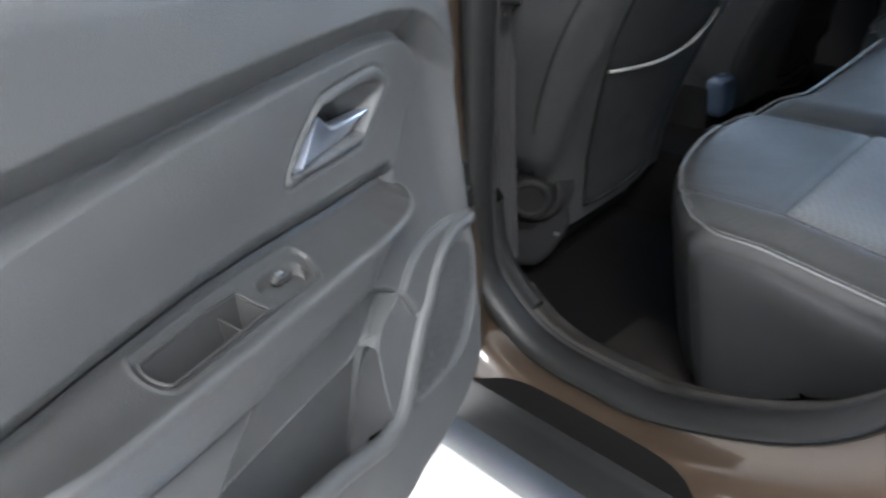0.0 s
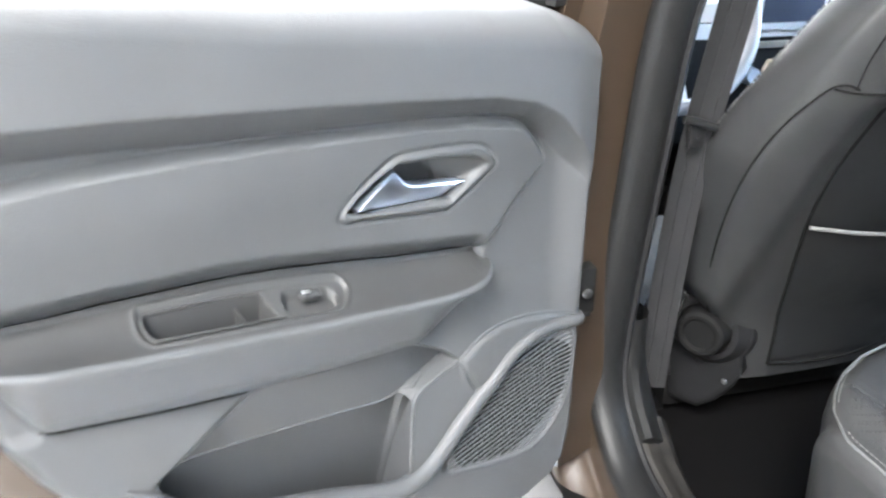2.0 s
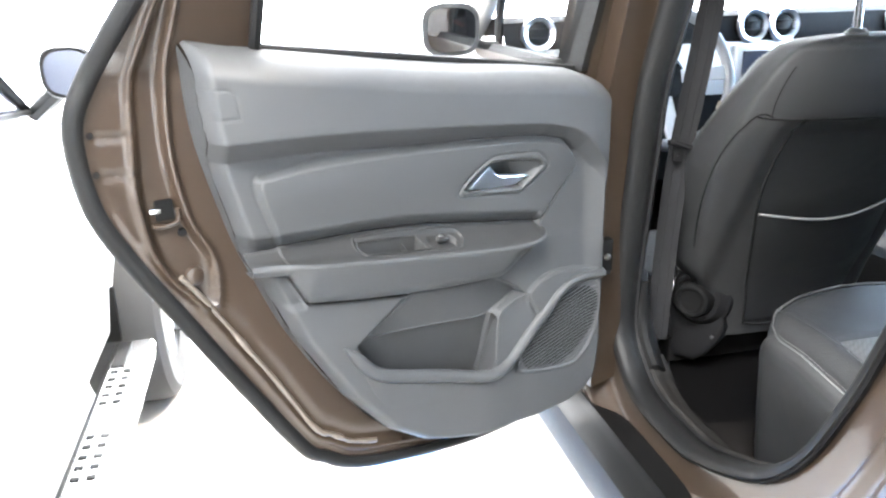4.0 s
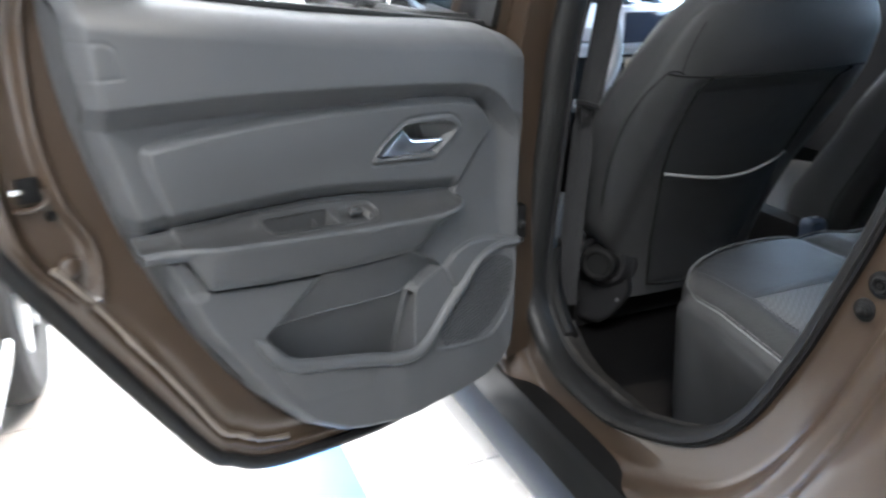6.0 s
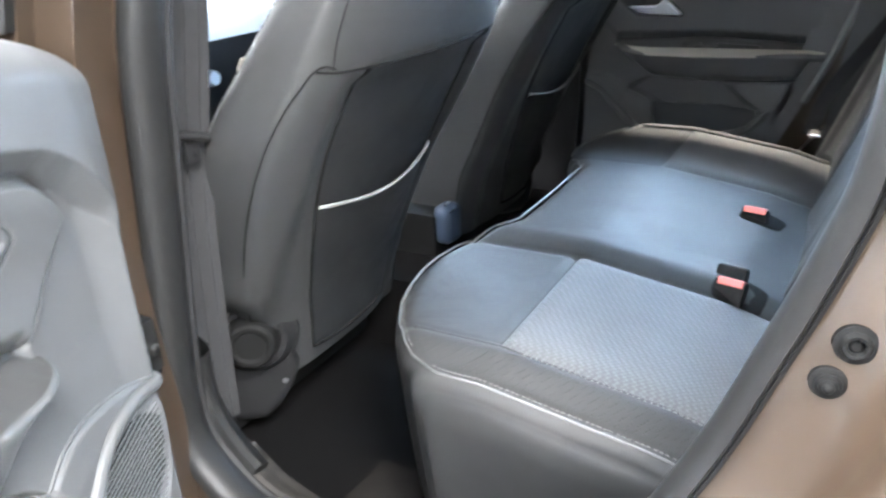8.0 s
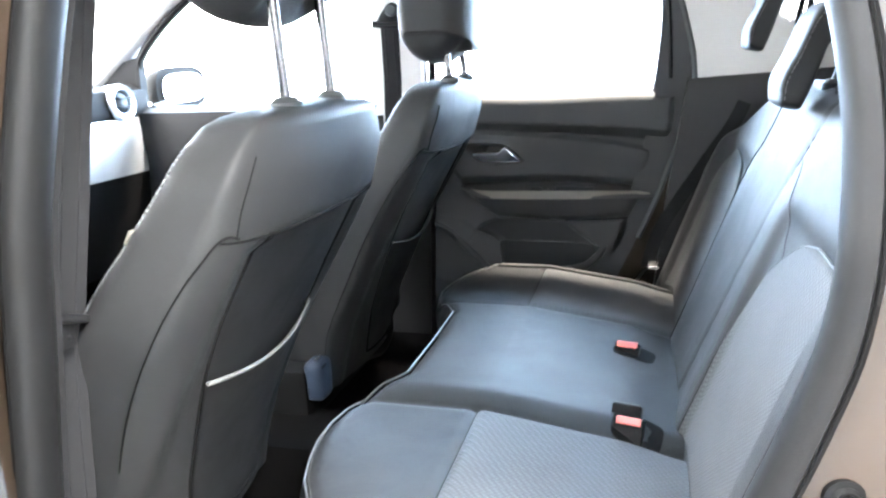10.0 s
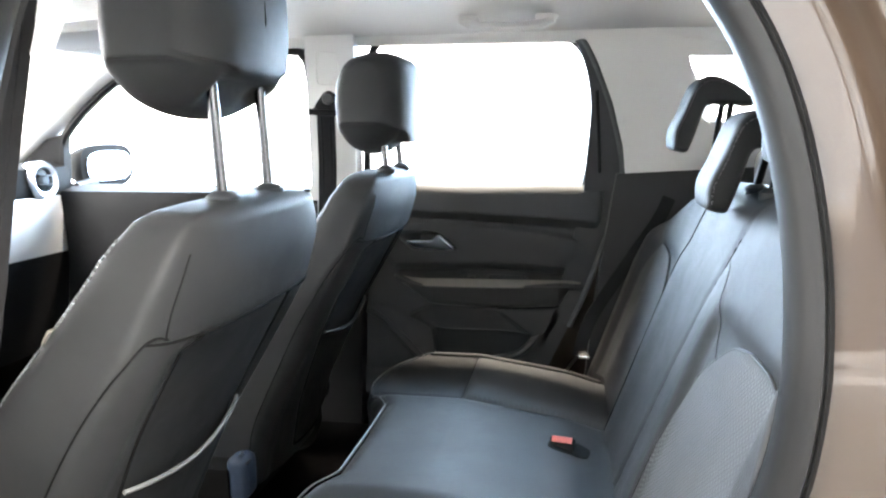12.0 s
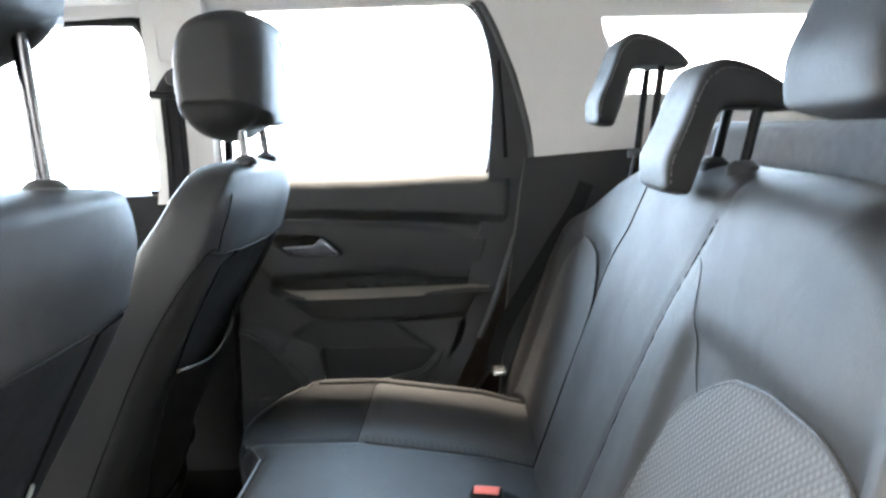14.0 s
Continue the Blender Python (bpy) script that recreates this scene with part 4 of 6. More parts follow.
def ap_band(y0, y1, rings, wave=0.0, seed=1):
    """A length of the opening's lower edge, from y0 back to y1, swept through rings of (k, x)."""
    rnd = random.Random(seed)
    low = [i for i, p in enumerate(AP) if p[1] < .80 and y1 <= p[0] <= y0 and not (p[0] > .12 and p[1] > .70)]
    rows = []
    for k, x in rings:
        ring = ap_ring(k, x)
        rows.append([(ring[i][0], ring[i][1], ring[i][2] + rnd.uniform(-wave, wave)) for i in low])
    return grid(rows)


# foot of the centre pillar's lining, ending in a step; scuffed sill trim behind it
foot_rows = []
for i in [i for i, p in enumerate(AP) if p[0] > .105 and p[1] < .66]:
    w = float(step(.64 - AP[i][1], 0, .14))
    foot_rows.append([ap_ring(k, x)[i] for k, x in ((-.004, -.690), (-.004 - .012 * w, -.684), (-.004 - .013 * w, -.674), (-.008 * w, -.664), (.012, -.656 + .01 * w), (.040, -.648 + .02 * w))])
foot_rows.append([(p[0], p[1] + .004, p[2] - .018) for p in foot_rows[-1]])
part("pillar_foot", grid(foot_rows), RUBBER, car, "dark foot of the centre pillar lining", angle=35)
part("sill_trim", ap_band(.14, -.46, ((-.005, -.690), (-.008, -.680), (-.002, -.668), (.010, -.656), (.018, -.646), (.022, -.634), (.040, -.622), (.066, -.608), (.095, -.59)), .0012), SCUFFED, car, "scuffed dark plastic sill trim")
part("pillar_lining", tube([(-.638, .058, 1.235), (-.630, .042, 1.29), (-.620, .020, 1.345), (-.612, -.01, 1.38)], [.008, .012, .014, .014], 10), PILLAR, car, "pale inner edge of the centre pillar")
# sill cladding
part("sill_cladding", loft([[(x, y, z) for x, z in ((-.765, .398), (-.790, .402), (-.800, .397), (-.806, .392), (-.828, .388), (-.840, .378), (-.845, .355), (-.842, .30), (-.81, .24), (-.70, .22), (-.70, .39))] for y in (1.15, .6, .2, -.2, -.50)]), CLADDING, car, "black plastic sill cladding", angle=30)
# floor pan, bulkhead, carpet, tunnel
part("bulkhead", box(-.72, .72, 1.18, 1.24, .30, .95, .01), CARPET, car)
part("floor_pan", box(-.78, .78, -1.4, 1.7, .24, .33, .01), CLADDING, car)
rows = []
for i in range(33):
    x = -.66 + 1.32 * i / 32
    zz = .355 + .10 * float(step(0.17 - abs(x), 0, .09)) + .05 * float(step(abs(x) - .60, 0, .06))
    rows.append([(x, y, zz) for y in np.linspace(1.4, -.2, 24)])
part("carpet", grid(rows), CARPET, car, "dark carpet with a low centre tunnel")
# lighter brown sheet over the carpet, the light by the sill in its colour
part("lit_carpet_sheet", grid([[(x, y, .366 + .004 * math.sin(9 * y + 30 * x) + .035 * float(step(-.585 - x, 0, .03))) for y in np.linspace(.06, -.25, 40)] for x in np.linspace(-.615, -.47, 20)]), SILLCARPET, car, "brownish carpet beside the sill, coloured lighter for the light on it")
# right body side, roof, pillars
part("right_lower_side", box(.785, .83, -1.4, 1.3, .3, .95, .02), PAINT, car)
roof_rows = []
for i in range(25):
    x = -.66 + 1.32 * i / 24
    zc = 1.455 - .055 * (abs(x) / .66) ** 3
    roof_rows.append([(x, y, zc - .03 * max(-.6 - y, 0) - .10 * max(y - .55, 0) ** 1.5) for y in np.linspace(.95, -1.5, 30)])
part("headlining", grid(roof_rows), HEADLINER, car, "light grey cloth headlining")
part("roof_skin", grid([[(p[0] * 1.08, p[1], p[2] + .045) for p in r] for r in roof_rows]), PAINT, car)


def pillar(name, pts, w, th, m, across=(0, 1, 0), label=""):
    return part(name, strip(smooth_path(pts, 6), across, w, th), m, car, label)


def plate(name, poly, x, th, m, label="", lean=.10):
    """A side plate cut to an outline of (y, z), leaning in above the belt."""
    s = 1 if x > 0 else -1
    f = lambda y, z, o: (x + o * s - s * lean * max(z - 1.05, 0), y, z)
    bm = loft([[f(y, z, 0) for y, z in poly], [f(y, z, th) for y, z in poly]])
    bmesh.ops.triangulate(bm, faces=[q for q in bm.faces if len(q.verts) > 4])
    return part(name, bm, m, car, label, angle=30)


# far B pillar, far C pillar with the rear quarter window
plate("b_pillar_trim", [(.155, 1.42), (.28, 1.42), (.285, 1.05), (.30, .95), (.16, .95), (.165, 1.05)], .655, .05, PILLAR, "pale upper pillar trim")
part("pillar_panel", tube([(.6545 - .10 * (z - 1.05), y, z) for y, z in ((.252, 1.372), (.200, 1.368), (.196, 1.300), (.204, 1.292), (.248, 1.292), (.254, 1.300))], .0022, 6, True), PILLAR, car, "fine joint round a cover on the pillar trim")
plate("mirror_quarter", [(1.020, 1.01), (1.005, 1.175), (1.06, 1.16), (1.25, 1.01)], .70, .03, PLASTIC2, "dark mirror quarter panel")
plate("b_pillar_lower", [(.15, 1.03), (.31, 1.03), (.33, .40), (.17, .40)], .67, .06, PLASTIC2)
plate("c_pillar_trim", [(-.37, 1.43), (-.400, 1.390), (-.428, 1.338), (-.466, 1.241), (-.493, 1.138), (-.501, 1.060), (-.76, 1.060), (-.74, 1.150), (-.668, 1.205), (-.634, 1.345), (-.60, 1.42)], .665, .04, PILLAR, "pale rear pillar trim")
plate("quarter_window_sill", [(-.66, 1.06), (-1.35, 1.06), (-1.35, 1.19), (-.69, 1.195)], .667, .03, PILLAR)
plate("quarter_window_header", [(-.60, 1.43), (-.628, 1.345), (-1.35, 1.33), (-1.35, 1.43)], .667, .03, PILLAR)
plate("rear_post_trim", [(-1.03, 1.16), (-1.06, 1.36), (-1.35, 1.36), (-1.35, 1.16)], .667, .03, PILLAR)
plate("luggage_side_trim", [(-.48, 1.073), (-1.35, 1.12), (-1.35, .4), (-.40, .4), (-.44, .80)], .66, .05, CUP, "dark luggage bay side lining")
plate("left_rear_trim", [(-.60, 1.42), (-.625, 1.0), (-.57, .7), (-.50, .4), (-1.35, .4), (-1.35, 1.42)], -.66, .05, PLASTIC2)
part("tailgate", merged(box(-.66, .66, -1.42, -1.36, .4, 1.12, .01), box(-.66, .66, -1.42, -1.36, 1.40, 1.44, .005), box(-.68, -.60, -1.42, -1.36, 1.1, 1.42, .005), box(.60, .68, -1.42, -1.36, 1.1, 1.42, .005)), PILLAR, car, "pale tailgate lining")
pane = part("rear_window", box(-.6, .6, -1.40, -1.396, 1.1, 1.42, 0), GLASS, car)
pane.visible_shadow = False
part("parcel_shelf", box(-.62, .62, -1.30, -.86, 1.055, 1.07, .006), CARPET, car, "dark luggage cover")
part("cover_cassette", loft([[(x, -.83 + .042 * math.copysign(abs(math.cos(a)) ** .6, math.cos(a)), 1.082 + .050 * math.copysign(abs(math.sin(a)) ** .6, math.sin(a))) for a in [2 * math.pi * i / 20 for i in range(20)]] for x in (-.62, 0, .64)]), SHELFCLOTH, car, "rolled grey cloth luggage cover")
# windscreen pillars, windscreen, front door windows
for s in (1, -1):
    part("windscreen_pillar", tube(smooth_path([(.665 * s, .55, 1.41), (.68 * s, .80, 1.375), (.705 * s, 1.05, 1.21), (.735 * s, 1.32, 1.0)], 6), .040, 10), PILLAR, car, "pale windscreen pillar trim")
    part("cant_rail", tube([(.66 * s, .58, 1.405), (.665 * s, .2, 1.415), (.66 * s, -.45, 1.41), (.64 * s, -1.3, 1.37)], .03, 10), PILLAR, car)
    part("front_window_frame", tube(smooth_path([(.70 * s, .275, 1.03), (.675 * s, .285, 1.30), (.668 * s, .30, 1.365), (.666 * s, .34, 1.38), (.668 * s, .55, 1.378), (.68 * s, .785, 1.338), (.70 * s, 1.005, 1.17), (.71 * s, 1.02, 1.03)], 6), .013, 8), RUBBER, car)
    part("front_window_sill", loft([[(s * x, y, z) for x, z in ((.70, 1.03), (.66, 1.02), (.64, .95), (.66, .55), (.76, .45), (.80, .6), (.815, .95), (.74, 1.035))] for y in (.27, .6, 1.05)]), PLASTIC2, car)
part("front_door_skin", loft([[(x, y, z) for x, z in ((-.795, 1.03), (-.82, .95), (-.835, .75), (-.83, .42), (-.80, .42), (-.80, 1.0))] for y in (1.15, .8, .272)]), PAINT, car)
part("bonnet", grid([[(x, y, 1.0 - .12 * (y - 1.2) - .05 * (abs(x) / .75) ** 2) for x in np.linspace(-.78, .78, 9)] for y in (1.3, 1.6, 1.9, 2.1)]), PAINT, car)
part("b_pillar_outer", loft([[(x, y, z) for x, y in ((-.80 + l, .10 + a), (-.82 + l, .20 + a), (-.81 + l, .265 + a), (-.695 + l, .265 + a), (-.695 + l, .15 + a))] for l, a, z in ((0, .02, .45), (0, .02, .80), (0, 0, 1.02), (.03, -.03, 1.25), (.06, -.05, 1.42))]), PAINT, car, "brown painted centre pillar")

for s in (-1, 1):
    for y in (1.52, -1.05):
        tyre = part("wheel", lathe([(.215, .03), (.30, .045), (.325, .03), (.335, 0), (.335, -.13), (.32, -.17), (.22, -.17)], (.80 * s, y, .335), (s, 0, 0), 40, False), TYRE, car, "black tyre on the floor tiles")
        part("rim", lathe([(.001, -.03), (.06, -.02), (.19, -.02), (.205, .02), (.217, .034), (.217, -.10)], (.80 * s, y, .335), (s, 0, 0), 32), SILVER, tyre)
part("front_wing", loft([[(x, y, z) for x, z in ((-.80, 1.0), (-.835, .80), (-.83, .66), (.83, .66), (.835, .80), (.80, 1.0))] for y in (1.15, 1.6, 2.08)]), PAINT, car)
part("nose", loft([[(x, y, z) for x, z in ((-.80, .98), (-.82, .30), (.82, .30), (.80, .98))] for y in (1.98, 2.12)]), PAINT, car)
part("rear_flank", merged(box(.79, .835, -1.46, -.55, .66, 1.03, .01), box(-.82, .82, -1.50, -1.42, .30, 1.08, .02)), PAINT, car)
screen = part("windscreen", grid([[(-.66, .62, 1.40), (.66, .62, 1.40)], [(-.68, .85, 1.33), (.68, .85, 1.33)], [(-.72, 1.34, 1.03), (.72, 1.34, 1.03)]]), GLASS, car, "clear windscreen")
screen.visible_shadow = False
screen.data.flip_normals()


# ---- front seats ----
def seat_back_y(z):
    """The line of the back's rear face, by height."""
    return lerp_table([(.44, .215), (.52, .200), (.60, .178), (.70, .135), (.77, .102), (.86, .055), (.96, -.002), (1.03, -.025), (1.085, -.030)], z)


def seat_half(z):
    return lerp_table([(.44, .185), (.55, .192), (.65, .205), (.73, .222), (.80, .240), (.87, .252), (.92, .252), (.98, .241), (1.03, .226), (1.06, .208), (1.085, .180)], z)


def seat_thick(z):
    return lerp_table([(.44, .15), (.60, .17), (.80, .165), (.95, .135), (1.05, .095), (1.085, .075)], z)


def seat_dip(x, z):
    """The middle of the rear face lies a little deeper than its sides."""
    return 0.017 * float(step(0.205 - abs(x - .008), 0, 0.050)) * float(step(0.966 - z, 0, 0.020))


def seat_ring(z, xc, n=120, grow=0.0):
    w, y0, th = seat_half(z) + grow, seat_back_y(z) - grow, seat_thick(z) + 2 * grow
    out = []
    for k in range(n):
        a = 2 * math.pi * k / n
        c, s = math.cos(a), math.sin(a)
        # rounded box; side bolsters reach forwards
        px = w * math.copysign(abs(c) ** 0.42, c)
        if c * xc < 0:
            px *= 1 + .20 * float(step(.80 - z, 0, .25))
        else:
            px *= 1 - .24 * float(step(.645 - z, 0, .10))
        py = y0 + th / 2 + (th / 2) * math.copysign(abs(s) ** 0.55, s)
        if s > 0:
            py += 0.055 * (abs(px) / w) ** 4 * s
            px += math.copysign(0.020 * s, px) * (abs(px) / w) ** 3
        else:
            py += -s * (0.022 * (abs(px) / w) ** 3 + seat_dip(px, z))
        out.append((xc + px, py, z))
    return out


def rear_face(x, z, off=0.0):
    w, y0, th = seat_half(z), seat_back_y(z), seat_thick(z)
    r = min(abs(x) / w, 0.999)
    c = r ** (1 / 0.42)
    s = math.sqrt(max(1 - c * c, 0))
    y = y0 + th / 2 - th / 2 * s ** 0.55 + s * (0.022 * r ** 3 + seat_dip(x, z))
    return y - off


def left_pipe(z):
    return lerp_table([(.44, -.055), (.54, -.070), (.62, -.090), (.70, -.112), (.78, -.136), (.84, -.148), (.90, -.154), (.97, -.148)], z)


def right_pipe(z):
    return lerp_table([(.44, .200), (.54, .200), (.62, .192), (.70, .178), (.78, .162), (.86, .160), (.92, .162), (.97, .170)], z)


def side_point(z, xc, turn):
    """A place on the back's skin, turn degrees round from its left side towards the rear."""
    ring = seat_ring(z, xc, 360, .0006)
    return ring[int(180 + turn) % 360]


def build_front_seat(xc, driver):
    st = thing("bucket_seat", (xc, .35, .36), "black leatherette front seat with a map pocket and stitched edges" if driver else "black leatherette passenger seat with tall headrest", "car seat", "front seats")
    zs = list(np.linspace(.462, 1.05, 40)) + [1.065, 1.078, 1.085]
    rings = [seat_ring(z, xc) for z in zs]
    for k, dz in ((.85, .008), (.6, .013), (.3, .016)):
        top = rings[42]
        cx, cy = xc, sum(p[1] for p in top) / len(top)
        rings.append([(cx + (p[0] - cx) * k, cy + (p[1] - cy) * k, 1.085 + dz) for p in top])
    bm = loft(rings)
    for f in bm.faces:
        c = f.calc_center_median()
        x = c.x - xc
        if c.z < .966 and c.y < seat_back_y(c.z) + .07 and left_pipe(c.z) < x < right_pipe(c.z):
            f.material_index = 1
    part("backrest", bm, [LEATHER, LEATHER3], st, "black leatherette backrest", angle=70)

    def line(pts, r, m, name, label="", off=0.0):
        p3 = [(xc + p.x, rear_face(p.x, p.y, off), p.y) for p in smooth_path([(*q, 0) for q in pts], 8)]
        return part(name, tube(p3, r, 6), m, st, label)
    # seams: one across the back, piping down both sides of the sunk panel, creases on the side bolsters
    line([(-.225, .972), (-.19, .967), (-.10, .964), (0, .963), (.10, .964), (.17, .966), (.215, .964)], .0015, PIPING, "seam")
    line([(left_pipe(z), z) for z in np.linspace(.966, .49, 12)], .0028, PIPING, "piping")
    line([(right_pipe(z), z) for z in np.linspace(.966, .49, 12)], .0032, PIPING, "piping")
    line([(left_pipe(.49), .49), (0, .482), (.10, .482), (right_pipe(.49), .49)], .0028, PIPING, "piping")
    side = [side_point(z, xc, t) for z, t in ((.972, 50), (.977, 40), (.972, 30), (.955, 22), (.93, 16), (.88, 12), (.80, 10), (.70, 9), (.60, 9), (.54, 10))]
    part("side_seam", tube(smooth_path(side, 5), .0013, 6), PIPING, st)
    side = [side_point(z, xc, t) for z, t in ((.972, 48), (1.0, 44), (1.03, 42), (1.055, 42))]
    part("corner_seam", tube(smooth_path(side, 4), .0010, 6), PIPING, st)
    # map pocket: a bulged panel with a pale edge
    rows = []
    for i in range(25):
        f = i / 24
        ztop = .769 - .027 * math.sin(math.pi * f ** 1.15) + .014 * f
        x = -.134 + .292 * f
        col = []
        for j in range(14):
            g = j / 13
            z = .50 + (ztop - .50) * g
            x = left_pipe(z) + .002 + (right_pipe(z) - left_pipe(z) - .004) * f
            col.append((xc + x, rear_face(x, z, .004 + .012 * math.sin(math.pi * f) ** .6 * g), z))
        rows.append(col)
    part("map_pocket", grid(rows), LEATHER3, st, "flat leatherette map pocket")
    part("pocket_edge", tube([(r[-1][0], r[-1][1] - .001, r[-1][2]) for r in rows], .0030, 6), STITCH, st, "grey pocket edging")
    # side stitch on the front bolster
    p = []
    for z in np.linspace(.55, 1.075, 40):
        ring = seat_ring(z, xc, grow=.001)
        q = min(ring, key=lambda v: v[0] + .7 * v[1] * -1) if driver else min(ring, key=lambda v: v[0] - .7 * v[1])
        p.append(q)
    part("edge_stitching", stitches(p, .0013), EDGING, st, "pale stitching along the edge")
    # cushion, base, recliner
    rows = []
    for i in range(21):
        x = -.25 + .5 * i / 20
        e = 1 - (abs(x) / .25) ** 6
        rows.append([(xc + x, y, z * e + .44 * (1 - e)) for y, z in ((.36, .45), (.38, .50), (.47, .53), (.62, .56), (.70, .55), (.72, .50), (.70, .44))])
    part("cushion", grid(rows), LEATHER3, st)
    part("seat_base", box(xc - .19, xc + .20, .30, .68, .37, .46, .02), STOPRUBBER, st, "dark plastic seat base")
    for sx in (-1, 1):
        part("rail", box(xc + sx * .19 - .02, xc + sx * .19 + .02, .32, .75, .35, .385, .005), PLASTIC2, st)
    sx = -1 if xc < 0 else 1
    ax = Vector((sx * .80, -.60, 0))
    e1, k = Vector((-sx * .60, -.80, 0)), Vector((xc + sx * .183, .239, .549)) - ax * .046

    def shield(scale, d):
        pts = []
        for a in [math.radians(q) for q in range(-35, 216, 10)]:
            pts.append((.071 * math.cos(a), .071 * math.sin(a)))
        pts += [(-.068, -.055), (-.068, -.095), (-.066, -.135), (-.050, -.158), (.000, -.158), (.026, -.135), (.050, -.098), (.062, -.066)]
        return [k + ax * d + e1 * (p * scale) + Vector((0, 0, q * scale)) for p, q in pts]
    cover = part("recliner_cover", loft([shield(1, -.07), shield(1, -.004), shield(.985, .002), shield(.93, .006), shield(.86, .007)]), PLASTIC2, st, "black plastic recliner cover", angle=45)
    part("cover_collar", lathe([(.038, .010), (.043, .022), (.052, .022), (.060, .012), (.066, .005)], k, ax, 36, False), PLASTIC2, cover)
    part("recliner_knob", lathe([(0.001, .043), (.023, .0435), (.0270, .0470), (.0325, .0470), (.0365, .043), (.0385, .030), (.041, .010)], k, ax, 36), STOPRUBBER, cover, "black round recliner knob", angle=25)
    part("cover_screw", lathe([(.0005, .002), (.004, .0018), (.005, 0)], k + ax * .007 + e1 * .038 + Vector((0, 0, -.088)), ax, 12), PLASTIC, cover)
    part("side_shield", loft([[(xc + sx * (.19 + q), y, z) for y, z in ((.30, .44), (.31, .50), (.36, .535), (.50, .53), (.66, .50), (.67, .44), (.60, .40), (.34, .40))] for q in (-.03, .0, .012, .014)]), PLASTIC2, st)
    part("hinge_plate", turned(box(-.002, .002, -.016, .016, -.030, .030, .001), Matrix.Translation((xc + sx * .215, .262, .600)) @ Matrix.Rotation(radians(20), 4, "X")), STEEL, st, "bright steel hinge plate")
    if driver:
        part("brand_tag", turned(box(-.006, .005, -.0012, .0012, -.008, .008, .001), Matrix.Translation((xc - .234, .118, .980)) @ Matrix.Rotation(radians(30), 4, "X")), PIANO, st, "small woven tag on the seat edge")
    # headrest on two posts: deep in front with a hollow under its rear edge
    up, hx, hy, hk = (0.0, xc, 0.0, 1.0) if driver else (-.060, .340, -.040, .96)
    outline = [(-.020, 1.250), (-.024, 1.295), (-.022, 1.345), (-.010, 1.374), (.020, 1.388), (.060, 1.386), (.094, 1.370), (.113, 1.335), (.118, 1.285), (.112, 1.235), (.097, 1.203), (.074, 1.190)]
    hollow = [(.052, 1.192), (.040, 1.202), (.030, 1.220), (.014, 1.232), (-.010, 1.236)]
    if not driver:
        # this pad is pushed down and its chin shows less
        outline[0], hollow = (-.020, 1.236), [(y, z - .5 * (z - 1.192)) for y, z in hollow]
    plain = [(.052, 1.192), (.030, 1.200), (.010, 1.213), (-.004, 1.228), (-.014, 1.246)]
    ol = [[(p.x, p.y) for p in smooth_path([(*p, 0) for p in outline + tail], 4, True)] for tail in (hollow, plain)]
    my, mz = .045, 1.295
    rings = []
    for u in np.sin(np.linspace(-math.pi / 2, math.pi / 2, 41)):
        q = max(abs(u) - .52, 0) / .48
        e = .46 + .54 * math.sqrt(max(1 - q ** 2.0, 0))
        chin = math.sqrt(max(1 - min(abs(u) / .93, 1) ** 2.6, 0))
        ring = []
        side = float(step(abs(u), .38, .66))
        for (y0, z0), (y1, z1) in zip(*ol):
            y, z = y0 + (y1 - y0) * side, z0 + (z1 - z0) * side
            zz = z if z > 1.24 else 1.24 - (1.24 - z) * chin
            ring.append((hx + .131 * hk * u, my + (y - my) * e + hy + .020 * u * u, mz + (zz - mz) * (1 - .50 * (1 - e)) + up))
        rings.append(ring)
    hr = part("headrest", loft(rings), LEATHER, st, "padded black headrest", angle=70)
    part("headrest_seam", tube([(hx - .012, y + hy - .0006, z + up) for y, z in ((-.0165, 1.266), (-.0235, 1.30), (-.0215, 1.345), (-.010, 1.374), (.020, 1.3885))], .0010, 6), PIPING, hr)
    for dx in (-.066, .066):
        part("headrest_post", tube([(hx + dx, .010 + hy * .5, 1.07), (hx + dx, .013 + hy * .5, 1.10), (hx + dx, .022 + hy * .5, 1.26 + up)], .0068, 12), POSTMETAL, hr, "polished steel headrest post")
        part("post_collar", lathe([(.019, -.004), (.019, .004), (.012, .010), (.008, .011)], (hx + dx, .013 + hy * .5, 1.098), (0, 0, 1), 20), PLASTIC, st)
    return st


build_front_seat(-.345, True)
build_front_seat(.372, False)


# ---- rear bench ----
def cushion_front(x):
    return .012 + lerp_table([(0, -.030), (.15, -.028), (.18, -.012), (.215, .008), (.26, .030), (.31, .038), (.36, .036), (.41, .026), (.46, .010), (.51, -.018), (.545, -.048), (.575, -.085), (.60, -.13)], abs(x))


def cushion_top(x, y):
    ax = abs(x)
    base = .645 - .150 * max(-.17 - y, 0) - .010 * float(step(-.36 - y, 0, .10))
    # the middle place stands higher, with a soft wall to each side
    base += .014 * float(step(.236 - ax, 0, .046))
    base += .004 * math.exp(-((ax - .528) / .014) ** 2) - .012 * float(step(ax - .535, 0, .04))
    if ax > .2:
        base -= .006 * math.exp(-((y + .163) / .007) ** 2) * float(step(ax - .225, 0, .01)) * float(step(.52 - ax, 0, .01))
        base -= .005 * math.exp(-((ax - .517) / .005) ** 2) + .004 * math.exp(-((ax - .234) / .006) ** 2)
    return base


